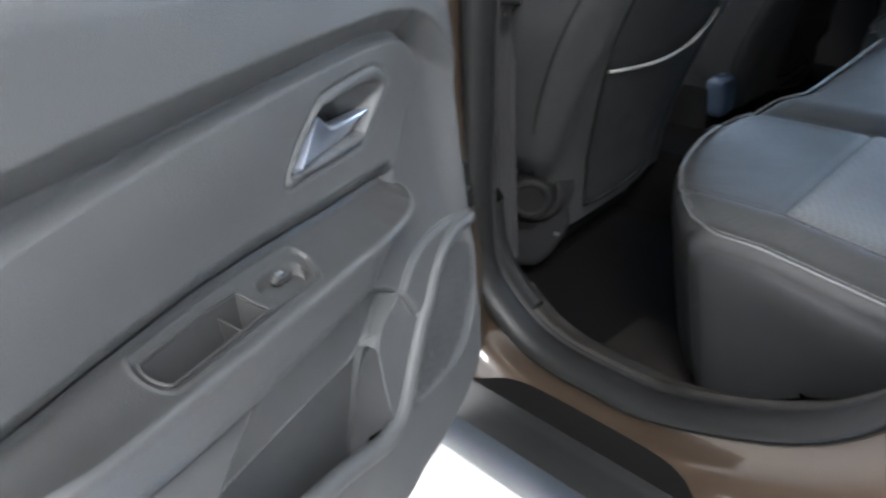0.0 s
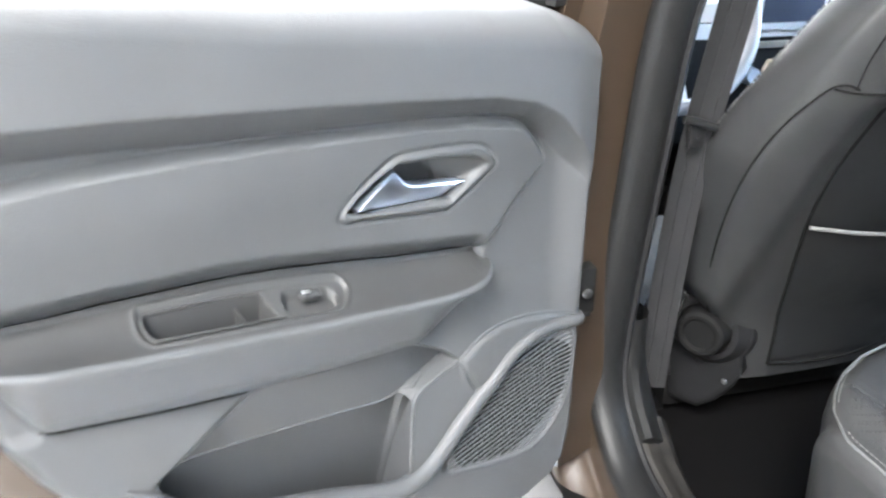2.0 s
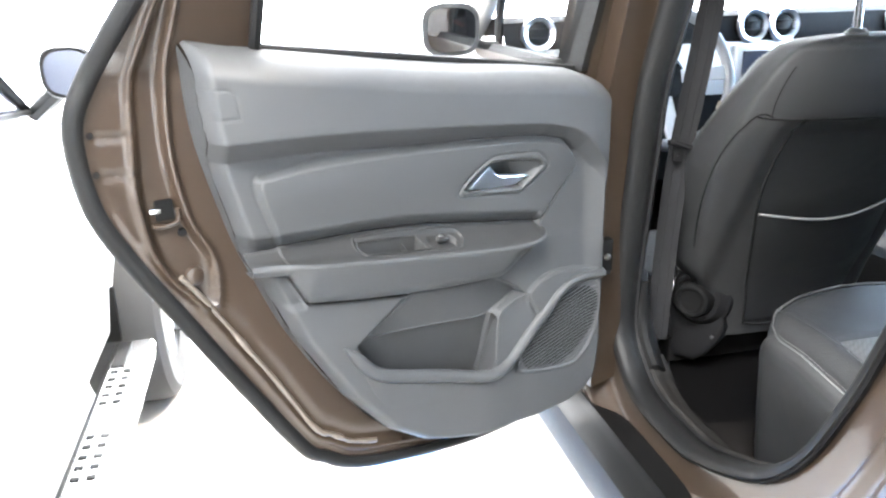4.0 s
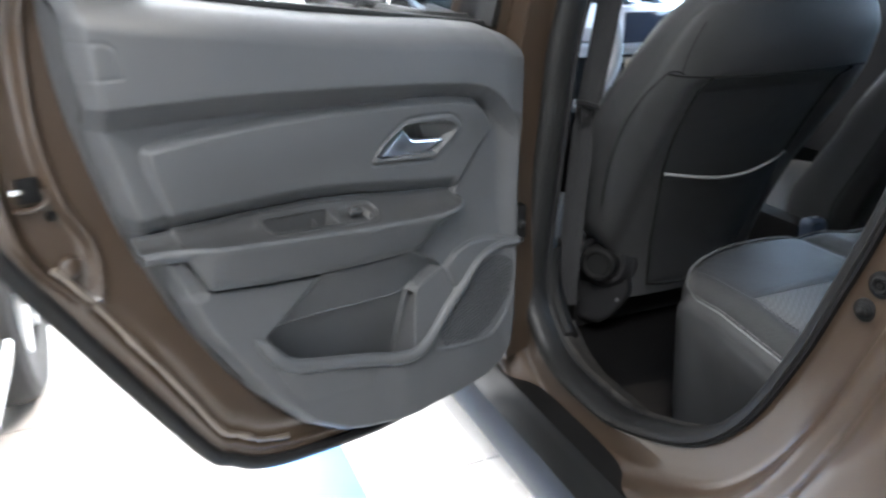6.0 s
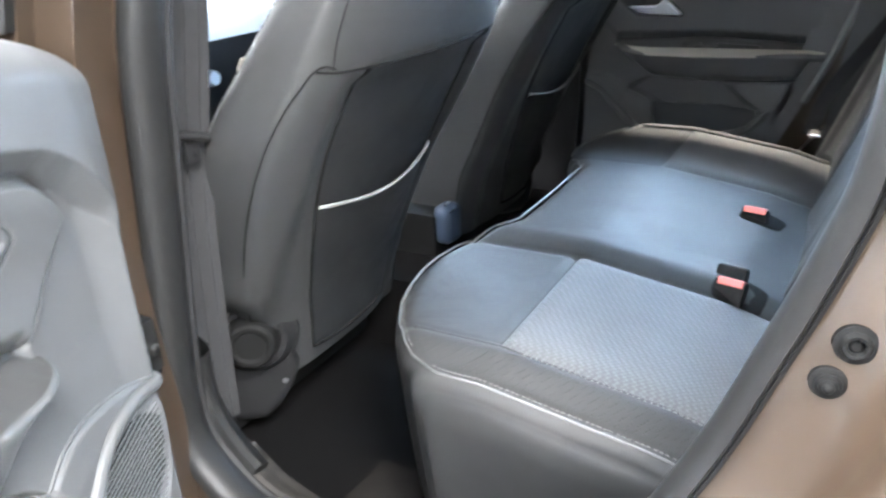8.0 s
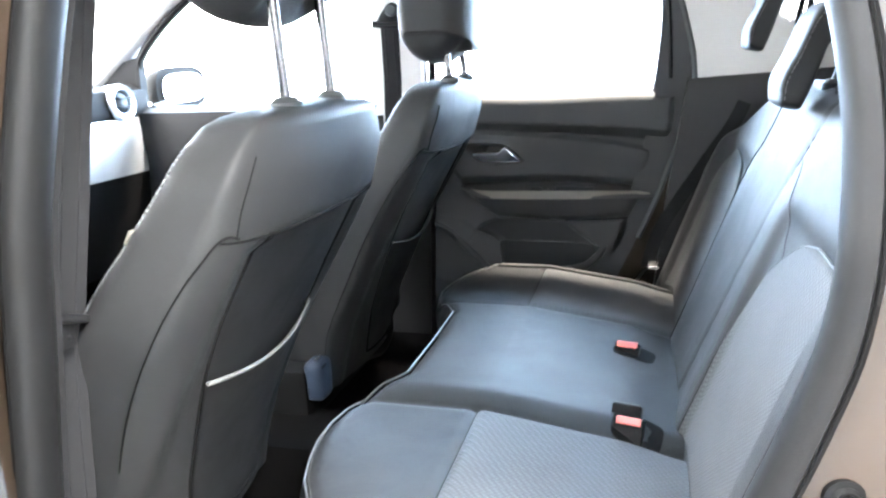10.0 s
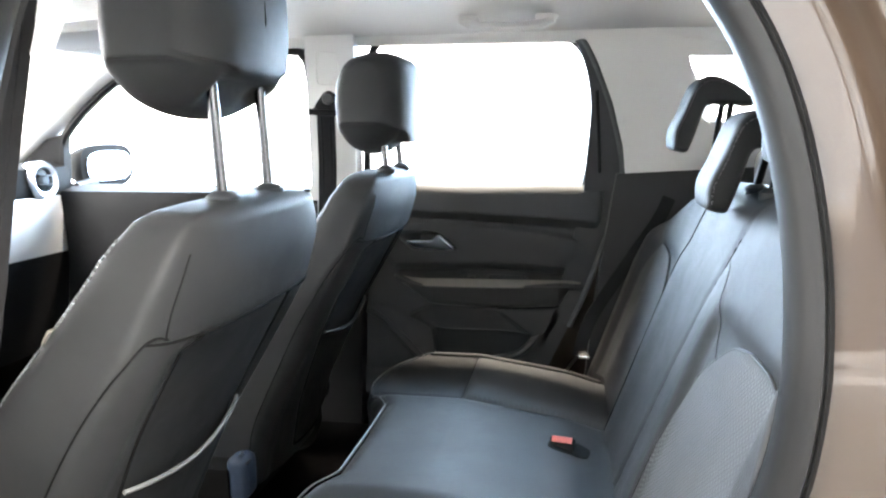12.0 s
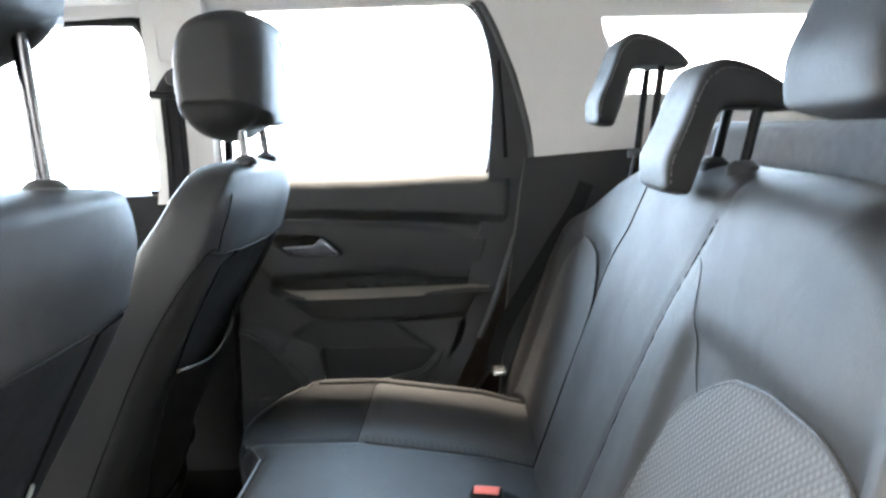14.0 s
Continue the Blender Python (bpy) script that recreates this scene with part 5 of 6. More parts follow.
def cushion_profile(x):
    yf = cushion_front(x)
    pts = []
    for f in np.linspace(0, 1, 8):
        pts.append((yf - .034 + .030 * f ** .6, .36 + .235 * f))
    zt = cushion_top(x, yf - .05)
    for f in np.linspace(.1, 1, 10):
        a = f * math.pi / 2
        pts.append((yf - .004 - .034 * (1 - math.cos(a)) + .004 * math.sin(2 * a), .595 + (zt - .595) * math.sin(a)))
    for y in np.linspace(yf - .046, -.47, 70):
        pts.append((y, cushion_top(x, y)))
    return pts


def build_bench():
    be = thing("rear_bench", (0, -.25, .36), "black leatherette rear bench with grey dimpled fabric inserts", "car seat")
    xs = np.linspace(-.574, .574, 190)
    rows = [[(x, y, z) for y, z in cushion_profile(x)] for x in xs]
    bm = grid(rows)
    for side in (0, -1):
        s = -1 if side == 0 else 1
        base = rows[side]
        cy, cz = -.25, .45
        fold = [[p for p in base]]
        R = .020
        for a in (15, 30, 45, 60, 75, 90):
            ins, dx = R * (1 - math.cos(radians(a))), R * math.sin(radians(a))
            fold.append([(p[0] + s * dx, p[1] - ins * min(max((p[1] + .25) / .2, 0), 1), p[2] - ins * min(max((p[2] - .5) / .1, 0), 1)) for p in base])
        last = fold[-1]
        for k, bulge in ((.97, .004), (.9, .008), (.7, .006), (.4, 0), (.03, 0)):
            fold.append([(p[0] + s * bulge, cy + (p[1] - cy) * k, cz + (p[2] - cz) * k) for p in last])
        bm = merged(bm, grid(fold))
    bmesh.ops.remove_doubles(bm, verts=bm.verts, dist=.0005)
    # low front faces and the side faces take the darker leatherette
    for f in bm.faces:
        c = f.calc_center_median()
        if c.z < .60 or abs(c.x) > .594:
            f.material_index = 1
    part("bench_cushion", bm, [LEATHER, LEATHER3], be, "black leatherette bench cushion", angle=70)
    for s in (-1, 1):
        rows = []
        for i in range(36):
            x = s * (.235 + .280 * i / 35)
            rows.append([(x, y, cushion_top(x, y) + .0025 + .003 * float(step(min(i, 35 - i, j), 0, 3))) for j, y in enumerate(np.linspace(-.164, -.460, 40))])
        part("cushion_insert", grid(rows), FABRIC, be, "grey dimpled fabric seat insert")
        rim = rows[0][::-1] + [r[0] for r in rows] + rows[-1]
        part("insert_seam", tube([(p[0], p[1], p[2] - .0008) for p in rim], .0016, 6), PIPING, be)
        rows = []
        for i in range(8):
            x = s * (.5225 + .046 * i / 7)
            rows.append([(x, y, cushion_top(x, y) + .0018) for y in np.linspace(cushion_front(x) - .035, -.46, 40)])
        part("side_bolster", grid(rows), LEATHER2, be, "perforated side bolster strip")
        ridge = [(s * .5215, y, cushion_top(.5215, y) + .0016) for y in np.linspace(cushion_front(.5215) - .034, -.46, 40)]
        part("edge_roll", tube(ridge, .0030, 8), LEATHER, be)
        part("insert_stitching", stitches([(s * .5255, y, cushion_top(.5255, y) + .0030) for y in np.linspace(-.20, -.46, 30)]), STITCH, be, "pale stitching along the bolster")
    # piping and stitches that follow the whole front edge and run on along the sides
    pts = []
    for x in np.linspace(-.574, .574, 160):
        yf = cushion_front(x)
        pts.append(Vector((x, yf - .013, cushion_top(x, yf - .05) - .004)))
    sides = {}
    for s in (-1, 1):
        sides[s] = [Vector((s * (.574 + .008 * float(step(-.09 - y, 0, .03))), y, cushion_top(.574, y) - .001)) for y in np.linspace(-.105, -.455, 36)]
    edge = sides[-1][::-1] + pts[2:-2] + sides[1]
    # piping coloured pale to carry the light caught by the edge
    part("front_piping", tube(edge, .0015, 6), EDGING, be, "piping along the cushion edge, pale for the light it catches")
    part("front_stitching", stitches([p + Vector((0, -.0055, .0042)) for p in pts[3:-3]]), STITCH, be, "pale stitching along the front edge")
    for s in (-1, 1):
        part("side_stitching", stitches([p + Vector((-s * .0048, 0, .0030)) for p in sides[s]]), STITCH, be, "pale double stitching")
    # backrest
    back = be

    def top(x):
        return lerp_table([(-.66, .80), (-.62, .88), (-.56, .985), (-.46, 1.055), (-.38, 1.078), (-.2, 1.084), (.2, 1.084), (.26, 1.075), (.36, 1.05), (.50, 1.0), (.56, .965), (.62, .87), (.66, .80)], x)

    def face(x, z):
        y = -.452 - .36 * (z - .61)
        ax = abs(x)
        y += .026 * float(step(ax - .50, 0, .07)) + .007 * math.exp(-((ax - .16) / .06) ** 2) * float(step(1.0 - z, 0, .10)) - .03 * float(step(ax - .60, 0, .06))
        y -= .010 * float(step(ax - (.175 if x < 0 else .205), 0, .03)) * float(step(.555 - ax, 0, .03)) * float(step(.955 - z, 0, .035))
        y -= .004 * math.exp(-((x - seam(z)) / .006) ** 2)
        return y

    def seam(z):
        return lerp_table([(.60, -.035), (.70, -.050), (.825, -.072), (.96, -.114), (1.04, -.150), (1.084, -.200)], z)
    rows = []
    for x in np.linspace(-.655, .655, 190):
        zt = top(x)
        col = [(x, face(x, z), z) for z in np.linspace(.56, zt - .035, 40)]
        y1 = face(x, zt - .035)
        for f in np.linspace(.1, 1, 8):
            a = f * math.pi / 2
            col.append((x, y1 - .04 * (1 - math.cos(a)) - .012 * f, zt - .035 + .035 * math.sin(a)))
        col.append((x, y1 - .10, zt - .004))
        col.append((x, y1 - .13, zt - .04))
        col.append((x, y1 - .10, .60))
        rows.append(col)
    part("seat_back", grid(rows), LEATHER, back, "black leatherette seat back", angle=70)

    def band(pts, r, m, name, label=""):
        p3 = [(p.x, face(p.x, p.y) + .001, p.y) for p in smooth_path([(*q, 0) for q in pts], 6)]
        return part(name, tube(p3, r, 6), m, back, label)
    band([(-.035, .60), (-.050, .70), (-.072, .825), (-.114, .96), (-.146, 1.036)], .0009, PIPING, "split_seam")
    band([(-.242, .887), (-.218, .91), (-.193, .948), (-.164, .987), (-.146, .998)], .0005, PIPING, "seam")
    band([(.209, .60), (.206, .766), (.199, .929), (.173, .984), (.150, 1.06)], .0008, PIPING, "seam")
    def blend(table, z):
        return sum(lerp_table(table, min(z + k * .003, .934)) for k in range(-3, 4)) / 7
    for s, x0 in ((-1, -.345), (1, .352)):
        rows = []
        for z in [.612 + .322 * (1 - (1 - i / 59) ** 1.7) for i in range(60)]:
            xa = blend([(.61, .187), (.75, .190), (.80, .199), (.855, .217), (.872, .231), (.898, .266), (.921, .307), (.930, .345), (.934, .410)], z) + (.030 if s > 0 else 0)
            xb = blend([(.61, .538), (.86, .535), (.893, .528), (.917, .511), (.928, .490), (.934, .435)], z)
            rows.append([(s * (xa + (xb - xa) * u), face(s * (xa + (xb - xa) * u), z) + .005, z) for u in np.linspace(0, 1, 28)])
        part("back_insert", grid(rows), FABRIC, back, "grey dimpled fabric back insert")
        edge = [r[0] for r in rows] + rows[-1] + [r[-1] for r in rows][::-1]
        part("insert_seam", tube([(p[0], p[1] - .002, p[2]) for p in edge[::2]], .0024, 6), LEATHER2, back)
    # headrests: a hooked pad on two posts
    for x0, zz in ((-.462, .075), (-.052, -.004), (.350, .071)):
        h = thing("rear_headrest", (x0, -.65, 1.08), "hooked black headrest with pale stitching on two posts", "headrest", "rear headrests")
        front = [(-.562, 1.078), (-.563, 1.104), (-.580, 1.141), (-.596, 1.182), (-.609, 1.199), (-.627, 1.206), (-.650, 1.201), (-.673, 1.189), (-.692, 1.175), (-.703, 1.162)]
        rear = [(-.594, 1.070), (-.603, 1.093), (-.610, 1.116), (-.617, 1.139), (-.621, 1.147), (-.629, 1.152), (-.651, 1.153), (-.672, 1.152), (-.688, 1.151), (-.697, 1.152)]
        fr = smooth_path([(*p, 0) for p in front], 4)
        re_ = smooth_path([(*p, 0) for p in rear], 4)
        hw = .064
        rings = []
        for a, c in zip(fr, re_):
            # an oblong section across the pad, rounded at its corners
            mid, half = (a + c) / 2, (a - c) / 2
            ring = []
            for q in range(48):
                t = 2 * math.pi * q / 48
                cx, sx = math.cos(t), math.sin(t)
                p = mid + half * math.copysign(abs(sx) ** .36, sx)
                ring.append((x0 + hw * math.copysign(abs(cx) ** .26, cx), p.x, p.y + zz))
            rings.append(ring)
        ends = []
        for rg, sgn in ((rings[0], -1), (rings[-1], 1)):
            cc = sum((Vector(p) for p in rg), Vector()) / len(rg)
            d = (cc - sum((Vector(p) for p in (rings[2] if sgn < 0 else rings[-3])), Vector()) / len(rg)).normalized()
            ends.append([[tuple(cc + (Vector(p) - cc) * k + d * m) for p in rg] for k, m in ((.96, .004), (.86, .008), (.55, .011))])
        part("pad", loft(ends[0][::-1] + rings + ends[1]), LEATHER, h, "hooked leatherette pad", angle=75)
        for sx in (-1, 1):
            part("pad_stitching", stitches([(x0 + sx * (hw + .0002), p.x * .80 + q.x * .20, p.y * .80 + q.y * .20 + zz) for p, q in zip(fr[:-3], re_[:-3])], .0009), EDGING, h, "pale stitching")
        for dx in (-.046, .046):
            part("post", tube([(x0 + dx, -.640, 1.04), (x0 + dx, -.650, 1.085), (x0 + dx, -.668, 1.165 + zz)], .0060, 12), CLADDING, h, "black headrest post")
            part("post_collar", lathe([(.017, -.004), (.017, .006), (.010, .012)], (x0 + dx, -.650, 1.082), (0, 0, 1), 16), PLASTIC, h)
    # buckles
    for x0, y0, two in ((-.212, -.378, True), (.062, -.368, False)):
        b = thing("belt_buckle", (x0, y0, .60), "black seat belt buckle with a red button", "belt buckle", "rear belt buckles")
        z0 = cushion_top(x0, y0)
        m = Matrix.Translation((x0, y0, z0 + .002)) @ Matrix.Rotation(radians(78), 4, 'Z') @ Matrix.Rotation(radians(30), 4, 'X')
        part("buckle_body", turned(box(-.0215, .0215, -.008, .008, -.035, .013, .003), m), PLASTIC2, b)
        part("release_button", turned(box(-.0180, .0180, -.0064, .0090, .0035, .0148, .0026, 3), m), RED, b, "red release button")
        def ring(k, up):
            out = []
            for i in range(24):
                c, d = math.cos(2 * math.pi * i / 24), math.sin(2 * math.pi * i / 24)
                c, d = math.copysign(abs(c) ** .55, c), math.copysign(abs(d) ** .55, d)
                p, q = x0 + .004 + (.006 * c - .029 * d) * k, y0 - .012 + (.036 * c + .005 * d) * k
                out.append((p, q, cushion_top(p, q) + up))
            return out
        # flat black patch on the cushion stands for the shaded hole
        part("buckle_well_shade", loft([ring(1, -.010), ring(.98, .0012), ring(.85, .0016)]), STOPRUBBER, b, "black patch for the shade inside the buckle well")
        if two:
            m2 = Matrix.Translation((x0 + .030, y0 + .004, z0 + .006)) @ Matrix.Rotation(radians(78), 4, 'Z') @ Matrix.Rotation(radians(25), 4, 'X')
            second = part("second_buckle", turned(box(-.0215, .0215, -.008, .008, -.03, .016, .003), m2), PLASTIC2, b, "second black buckle beside it")
            part("buckle_edge", turned(box(-.0195, .0195, -.0068, .0068, .0135, .0180, .002), m2), PLASTIC, second, "pale top edge")


build_bench()

# ---- belts and pillar fittings ----
belt = thing("front_seat_belt", (-.62, .2, .5), "dark grey front seat belt on the centre pillar", "seat belt")
web = [(-.596, .095, 1.36), (-.598, .146, 1.13), (-.601, .167, 1.02), (-.605, .190, .90), (-.608, .200, .82), (-.610, .209, .71), (-.610, .218, .59), (-.610, .224, .48)]
part("webbing", strip(smooth_path(web, 6), (.95, -.30, 0), .044, .002), WEBBING, belt)
for o in (-.008, .010):
    part("webbing_rib", tube([(p.x + .95 * o, p.y - .30 * o - .0012, p.z) for p in smooth_path(web, 6)], .0013, 6), WEBBING, belt)
part("belt_guide", tube(smooth_path([(-.640, .178, .906), (-.625, .176, .903), (-.600, .174, .895), (-.586, .174, .889), (-.579, .178, .882), (-.578, .186, .868)], 5), .0052, 10), PLASTIC2, belt, "dark belt guide loop")
part("guide_tab", box(-.628, -.606, .180, .186, .868, .900, .003), PLASTIC2, belt)
part("guide_screw", lathe([(.0005, .003), (.003, .0028), (.0036, 0)], (-.616, .180, .880), (0, -1, .1), 12), PLASTIC2, belt)
anchor = thing("belt_anchor", (.60, .21, 1.25), "black belt anchor on the far centre pillar", "seat belt")
part("anchor_cover", loft([[(x, .225 + k * a, 1.236 + k * b) for a, b in ((.030, -.018), (.033, -.006), (.020, .014), (.004, .034), (-.008, .040), (-.024, .030), (-.032, .008), (-.032, -.018))] for x, k in ((.622, 1), (.600, 1), (.594, .9), (.592, .7))]), PLASTIC2, anchor, "black belt anchor cover", angle=35)
part("anchor_bolt", lathe([(0.001, .012), (.012, .011), (.0145, .006), (.015, 0)], (.594, .214, 1.256), (-1, 0, 0), 20), CUP, anchor)
part("anchor_bar", tube([(.588, .262, 1.226), (.586, .235, 1.222), (.586, .190, 1.221)], .0075, 10), PLASTIC2, anchor)
part("webbing", strip([(.596, .222, 1.222), (.612, .226, 1.10), (.620, .232, .98), (.622, .235, .6)], (0, 1, 0), .046, .003), WEBBING, anchor)
for o in (-.011, .011):
    part("webbing_rib", tube([(.594, .222 + o, 1.218), (.610, .226 + o, 1.10), (.618, .232 + o, .98), (.620, .235 + o, .6)], .0014, 6), WEBBING, anchor)
rb = thing("rear_seat_belt", (.60, -.47, .62), "dark rear seat belt beside the far seat back", "seat belt")
part("webbing", strip(smooth_path([(.622, -.60, 1.02), (.622, -.575, .965), (.622, -.508, .859), (.618, -.427, .726), (.612, -.398, .63)], 6), (0, .8, .55), .030, .003), WEBBING, rb)
part("belt_tongue", box(.555, .60, -.425, -.400, .640, .648, .002), STEEL, rb, "steel belt tongue")

# rubber stops on the rear door jamb
for z, y, flat in ((.856, -.526, True), (.824, -.514, False)):
    st = thing("door_stop", (-.738, y, z), "black ribbed rubber stop on the door jamb", "rubber stop", "jamb stops")
    if flat:
        prof = [(.0001, .0042), (.0030, .0042), (.0042, .0030), (.0050, .0030), (.0062, .0062), (.0080, .0066), (.0090, .0050), (.0100, .0030), (.0122, .0026), (.0138, .0020), (.0143, -.004)]
    else:
        prof = [(.0001, .0125), (.0022, .0120), (.0036, .0105), (.0042, .0085), (.0060, .0080), (.0066, .0055), (.0084, .0050), (.0092, .0030), (.0112, .0026), (.0122, .0018), (.0126, -.004)]
    part("stop", lathe(prof, (-.7365, y, z), (-1, -.10, .02), 36), STOPRUBBER, st)

# ---- dashboard, wheel ----
dash = thing("dashboard", (0, 1.1, .8), "dark dashboard with silver trim, round vents and a screen", "dashboard")
rows = []
for x in np.linspace(-.70, .70, 30):
    rows.append([(x, y, z) for y, z in ((1.02, .60), (1.00, .72), (.99, .80), (.985, .86))])
part("lower_dash", grid(rows), PLASTIC2, dash, "dark lower dashboard")
rows = [[(x, y, z) for y, z in ((.985, .86), (.985, .90), (.99, .96), (1.005, 1.01))] for x in np.linspace(-.70, .70, 30)]
part("trim_band", grid(rows), SILVER, dash, "pale silver band across the dashboard")
rows = [[(x, y, z) for y, z in ((1.005, 1.01), (1.0, 1.03), (1.01, 1.085), (1.05, 1.10), (1.25, 1.09), (1.35, 1.03))] for x in np.linspace(-.70, .70, 30)]
part("upper_dash", grid(rows), PLASTIC2, dash, "dark upper dashboard")
for x in (-.60, .070, .176, .584):
    v = part("air_vent", lathe([(.030, -.02), (.034, .006), (.046, .012), (.050, .004), (.050, -.03)], (x, 1.0, 1.055), (0, -1, .1), 32), CHROME, dash, "round air vent with a chrome ring")
    part("vent_core", lathe([(0.001, .006), (.012, .008), (.034, -.004)], (x, 1.0, 1.055), (0, -1, .1), 24), CLADDING, v)
    for dz in (-.012, .012):
        part("vane", box(x - .028, x + .028, .985, .998, 1.055 + dz - .002, 1.055 + dz + .002, .001), CLADDING, v)
part("screen_frame", box(.008, .210, .965, .995, .878, 1.003, .008), SILVER, dash, "silver frame of the centre screen")
part("screen", box(.026, .192, .962, .968, .895, .985, .002), SCREEN, dash, "dark centre screen")
for x in (.030, .11, .19):
    part("climate_knob", lathe([(0.001, .022), (.018, .022), (.022, .0)], (x, .985, .77), (0, -1, .1), 24), CHROME, dash, "chrome ringed climate knob")
part("button_row", box(.02, .20, .978, .99, .835, .85, .003), PIANO, dash)
wheel = thing("steering_wheel", (-.345, .72, .95), "dark steering wheel with silver spokes", "steering wheel")
wc, wa = Vector((-.345, .74, .955)), Vector((0, -1, .42)).normalized()
wx, wy = Vector((1, 0, 0)), wa.cross(Vector((1, 0, 0)))
part("rim", tube([wc + .183 * (math.cos(a) * wx + math.sin(a) * wy) for a in [2 * math.pi * i / 48 for i in range(48)]], .0155, 10, True), RIMGREY, wheel)
part("hub", lathe([(0.001, .02), (.06, .016), (.075, 0), (.07, -.05)], wc - wa * .03, wa, 28), PLASTIC2, wheel)
for a in (0.0, math.pi, -1.57):
    e = math.cos(a) * wx + math.sin(a) * wy
    part("spoke", strip([wc - wa * .02 + e * .05, wc - wa * .008 + e * .12, wc + e * .178], wa.cross(e), .035, .012), SILVER, wheel, "silver spoke")
# mirrors of this car
for s in (-1, 1):
    mm = thing("side_mirror", (.9 * s, 1.0, 1.0), "dark side mirror on the front door", "mirror", "side mirrors")
    mx, my, mw, mh = (.862, .95, .078, .068) if s < 0 else (.955, 1.05, .135, .066)
    inset_w, inset_h = (.013, .012) if s < 0 else (.024, .021)
    egg = lambda a, w, h: (w * math.copysign(abs(math.cos(a)) ** .6, math.cos(a)), h * math.copysign(abs(math.sin(a)) ** .6, math.sin(a)))
    turn28 = [2 * math.pi * i / 28 for i in range(28)]
    prof = []
    for f in np.linspace(0, 1, 12):
        k = max(math.sin(math.pi * (.5 + .42 * f)), .2) ** .6
        prof.append([(s * mx + egg(a, mw, mh)[0] * k, my + .10 * f, 1.078 + egg(a, mw, mh)[1] * k) for a in turn28])
    part("housing", loft(prof), CUP if s < 0 else STOPRUBBER, mm)
    part("mirror_glass", loft([[(s * mx + egg(a, mw - inset_w, mh - inset_h)[0], y, 1.078 + egg(a, mw - inset_w, mh - inset_h)[1]) for a in turn28] for y in (my - .006, my + .002)]), MIRROR, mm, "mirror glass")
    part("arm", tube([(s * .80, 1.0, 1.03), (s * .72, 1.0, 1.02)], .02, 10), CLADDING, mm)
# grab handle above the far door
grab = thing("grab_handle", (.52, -.22, 1.42), "pale folded grab handle on the headlining", "grab handle")
part("grip", tube(smooth_path([(.535, -.125, 1.430), (.520, -.140, 1.412), (.515, -.170, 1.404), (.515, -.225, 1.402), (.515, -.28, 1.404), (.520, -.31, 1.412), (.535, -.325, 1.430)], 6), .012, 10, flat=1.4), HEADLINER, grab)
for y in (-.14, -.31):
    part("grip_end", box(.51, .56, y - .022, y + .022, 1.408, 1.438, .009), HEADLINER, grab)
visor = thing("sun_visor", (.24, .5, 1.37), "pale folded sun visor", "sun visor")
part("visor", turned(box(-.02, .50, .37, .62, -.010, .010, .009), Matrix.Translation((0, 0, 1.376)) @ Matrix.Rotation(radians(-3), 4, "X")), HEADLINER, visor)
part("visor_label", turned(box(.16, .34, .50, .60, -.0115, -.0095, .001), Matrix.Translation((0, 0, 1.376)) @ Matrix.Rotation(radians(-3), 4, "X")), PILLAR, visor, "pale warning label")
# blue cover behind the handbrake
hb = thing("centre_console", (.0, .5, .36), "low dark centre console between the seats", "console")
part("console_body", box(.045, .110, .250, .95, .36, .550, .02), STOPRUBBER, hb)
part("holder_lip", merged(box(.056, .078, .2170, .2205, .5560, .5590, .001), box(.066, .088, .236, .239, .566, .569, .001)), STEEL, hb, "bright metal lips of the cup holder")
part("console_end", box(.052, .112, .218, .262, .48, .565, .020, 4), CONSOLE_BLUE, hb, "bluish rear end of the console")

# ---- the white car beside ----
nb = thing("white_car", (-2.6, 1.0, 0), "white car parked alongside with a metal running board", "car")
sec = [(-1.81, .36), (-1.785, .55), (-1.775, .74), (-1.80, .86), (-1.870, .905), (-2.02, 1.30), (-2.3, 1.42), (-3.0, 1.42), (-3.4, .9), (-3.45, .4), (-3.3, .3), (-2.0, .3)]
part("body", loft([[(x, y, z) for x, z in sec] for y in (-1.6, -.5, .1, .30)]), WHITEPAINT, nb, "white painted body side", angle=30)
sec2 = [(-1.81, .36), (-1.785, .55), (-1.775, .74), (-1.80, .85), (-1.90, .905), (-2.6, .95), (-3.3, .90), (-3.45, .4), (-3.3, .3), (-2.0, .3)]
part("wing", loft([[(x, y, z) for x, z in sec2] for y in (.30, .70, .96)]), WHITEPAINT, nb)
part("bonnet", loft([[(x, y, z - k) for x, z in ((-1.775, .66), (-1.775, .74), (-1.80, .85), (-1.90, .89), (-2.6, .93), (-3.3, .88), (-3.3, .60))] for y, k in ((.86, 0), (1.4, .03), (1.75, .10))]), WHITEPAINT, nb)
part("side_window", loft([[(-1.886 - .333 * (z - .895) + o, y, z) for y, z in ((-1.2, .965), (.80, .938), (.66, 1.06), (.42, 1.22), (.2, 1.33), (-1.1, 1.33))] for o in (.012, -.008)]), SCREEN, nb, "dark side window")
part("window_frame", tube([(-1.897, -.6, .966), (-1.897, .58, .953), (-1.893, .83, .936), (-1.925, .667, 1.066), (-1.98, .40, 1.27)], [.012, .012, .016, .022, .022], 8), CLADDING, nb, "black window frame")
mr_ = part("mirror", loft([[(-1.773 + .058 * math.copysign(abs(math.cos(a)) ** .7, math.cos(a)) * k, .745 + .08 * f, 1.03 + .058 * math.copysign(abs(math.sin(a)) ** .7, math.sin(a)) * k) for a in [2 * math.pi * i / 28 for i in range(28)]] for f, k in ((0, .92), (.1, 1), (.6, .9), (1, .5))]), CLADDING, nb, "black door mirror")
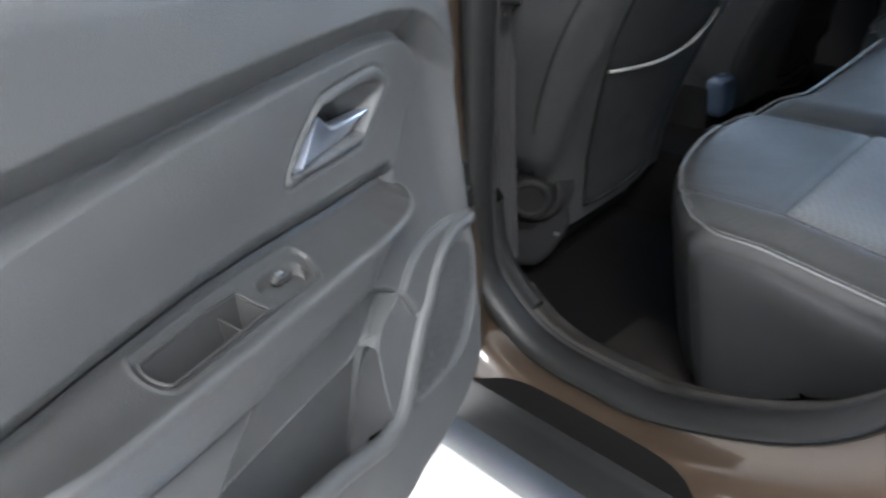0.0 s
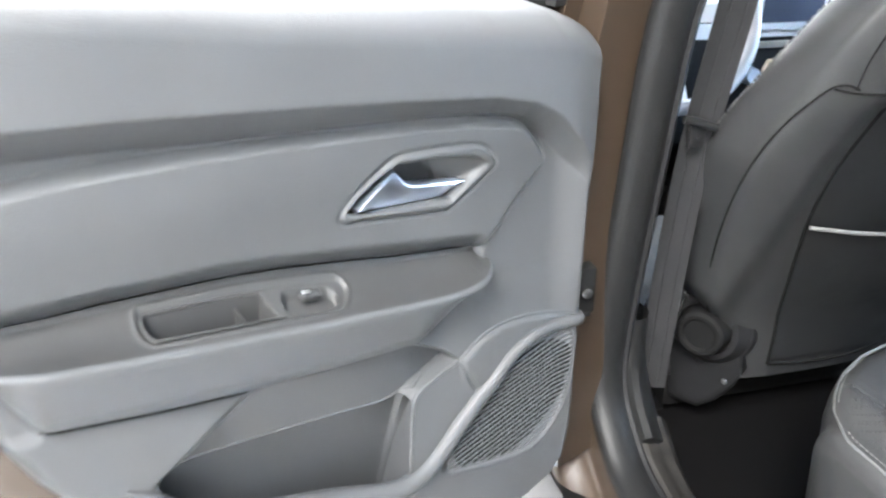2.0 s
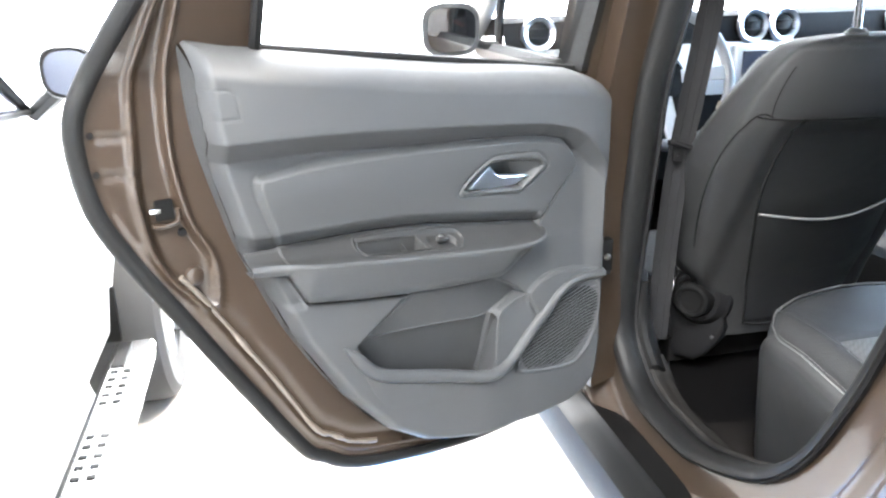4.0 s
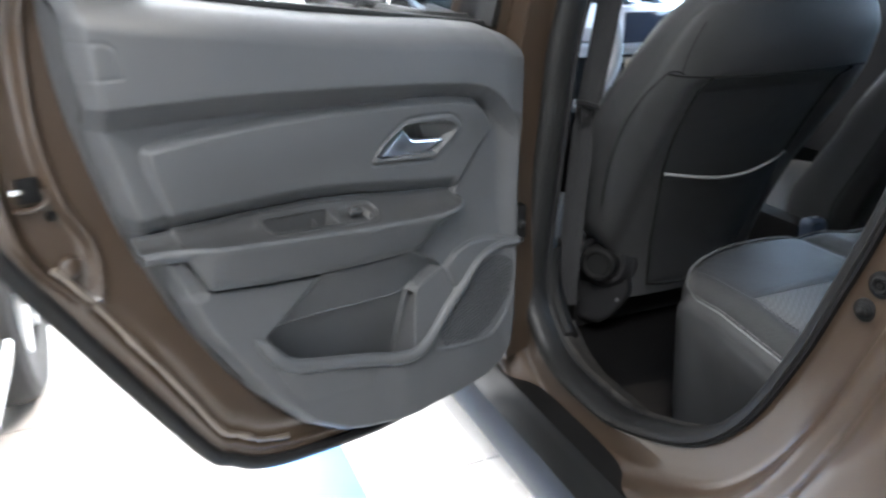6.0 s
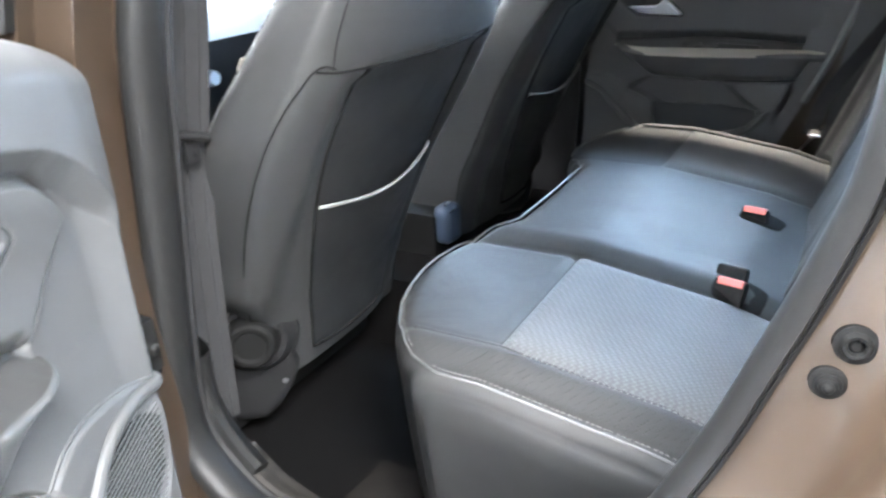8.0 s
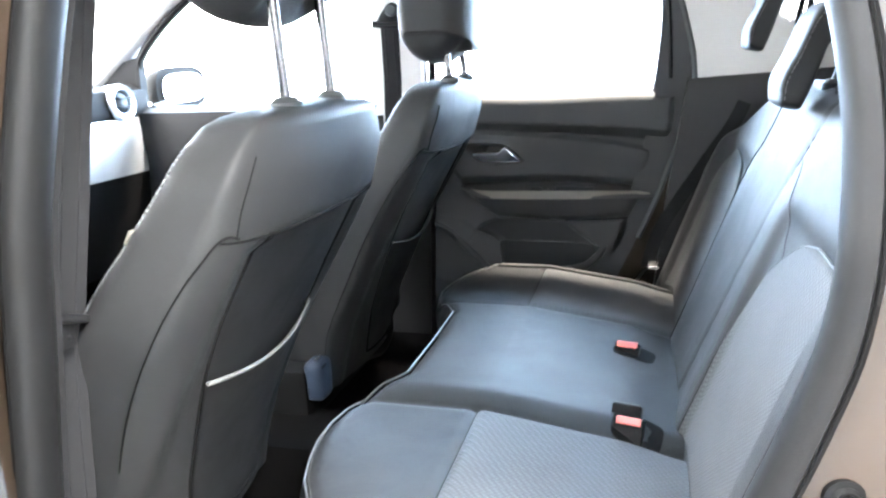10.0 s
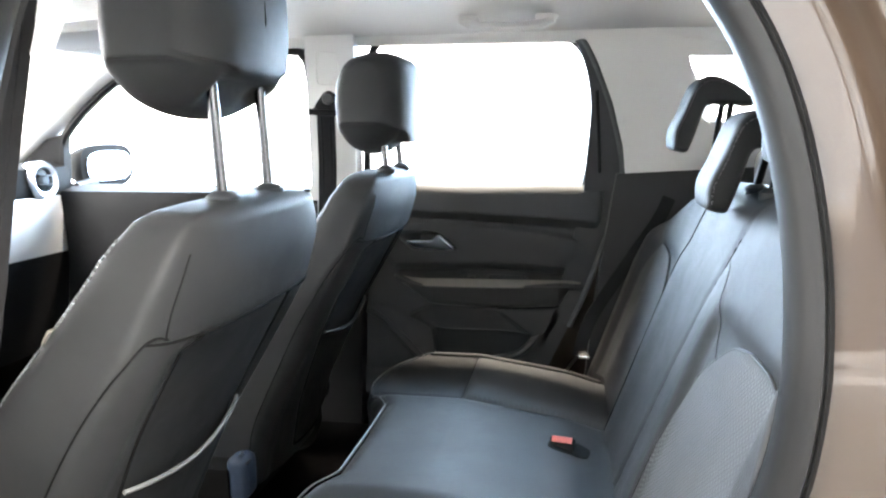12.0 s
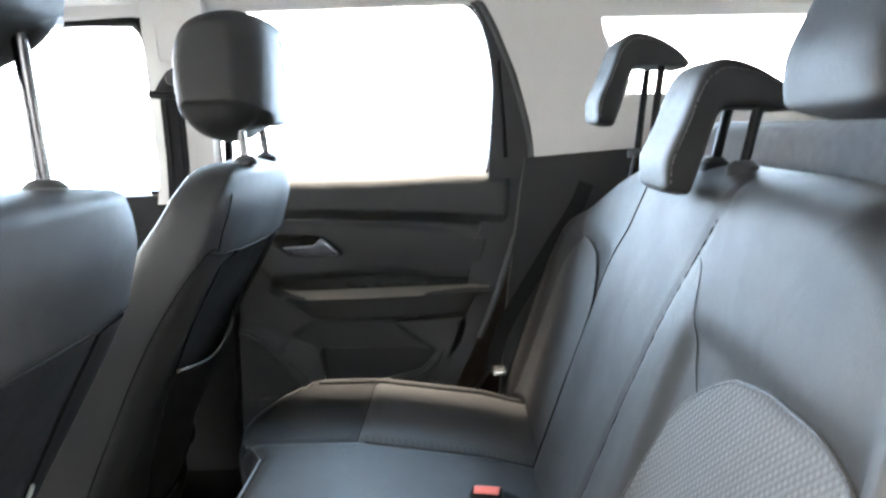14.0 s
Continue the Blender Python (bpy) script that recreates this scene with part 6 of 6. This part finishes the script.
# glass gets a dark colour in place of a dark reflection
part("mirror_glass", loft([[(-1.770 + .048 * math.copysign(abs(math.cos(a)) ** .7, math.cos(a)), y, 1.03 + .047 * math.copysign(abs(math.sin(a)) ** .7, math.sin(a))) for a in [2 * math.pi * i / 28 for i in range(28)]] for y in (.740, .746)]), SCREEN, mr_, "mirror glass coloured dark for what it reflects")
part("mirror_arm", tube([(-1.81, .80, .985), (-1.85, .82, .955), (-1.88, .84, .93)], .020, 8), CLADDING, nb)
board = part("running_board", loft([[(-1.703, y, .352), (-1.776, y, .352), (-1.786, y, .34), (-1.786, y, .31), (-1.70, y, .30), (-1.694, y, .34)] for y in (.81, .3, -.4, -1.2)]), STEEL, nb, "brushed metal running board with tread slots")
part("end_pad", box(-1.777, -1.748, .665, .800, .3515, .3555, .001), CLADDING, board, "black rubber end pad")
for y0 in (.640, .360, .080, -.20):
    for i in range(5):
        for xx in (-1.737, -1.765):
            part("tread_slot", box(xx - .0085, xx + .0085, y0 - .036 * i - .0065, y0 - .036 * i + .0065, .3515, .3545, .001), CLADDING, board)
    part("board_joint", box(-1.777, -1.702, y0 - .193, y0 - .190, .3515, .3530, 0), CLADDING, board)
# black strip stands in for the shaded gap between sill and board
part("sill_shadow_strip", box(-1.797, -1.788, -1.2, .84, .30, .335, .002), CLADDING, nb, "black strip in place of the shadow gap behind the running board")
part("mud_flap", box(-1.83, -1.785, .862, .878, .33, .48, .004), CLADDING, nb, "black flap ahead of the sill")
w = part("wheel", lathe([(.21, .03), (.30, .045), (.325, .03), (.335, 0), (.335, -.12), (.32, -.17), (.22, -.17)], (-1.735, 1.22, .335), (1, 0, 0), 48, False), TYRE, nb, "front wheel with black tyre")
part("rim", lathe([(0.05, -.05), (.19, -.05), (.20, .02), (.213, .034), (.215, -.02)], (-1.740, 1.22, .335), (1, 0, 0), 40), CLADDING, w)
part("rear_wheel", lathe([(.02, .03), (.20, .02), (.21, .03), (.30, .045), (.325, .03), (.335, 0), (.335, -.12), (.32, -.17)], (-1.76, -1.30, .335), (1, 0, 0), 40), TYRE, nb)
for i in range(5):
    a = 2 * math.pi * i / 5 + .3
    e = Vector((0, math.cos(a), math.sin(a)))
    part("spoke", strip([Vector((-1.717, 1.22, .335)) + e * r for r in (.0, .1, .2)], Vector((1, 0, 0)).cross(e), .062, .03), SILVER, w, "bright alloy spoke")

# ---- floor tiles ----
film = tagged(part("floor_film", box(-1.20, -1.005, -.2, 1.6, .0, .003, 0), BLUE), "pale blue film strip stuck on the floor tiles", "floor film")
floor = thing("floor", (0, 0, -.01), "pale glossy floor tiles", "floor", kind="structure")
tile_bm = box(-.298, .298, -.298, .298, -.012, 0, .002, 1)
tile_me = bpy.data.meshes.new("tile")
tile_bm.to_mesh(tile_me)
tile_bm.free()
tile_me.materials.append(TILE)
far = []
for i in range(-9, 9):
    for j in range(-8, 12):
        x, y = i * .6 - .40, j * .6 + .10
        if -3.2 < x < 1.2 and -2.2 < y < 3.6:
            t = new("tile", tile_me)
            t.parent = floor
            t.location = (x, y, .01)
        elif X0 < x < X1 and Y0 < y < Y1:
            far.append(box(x - .298, x + .298, y - .298, y + .298, -.012, 0, 0))
tagged(part("far_tiles", merged(*far), TILE, floor), kind="stuff")
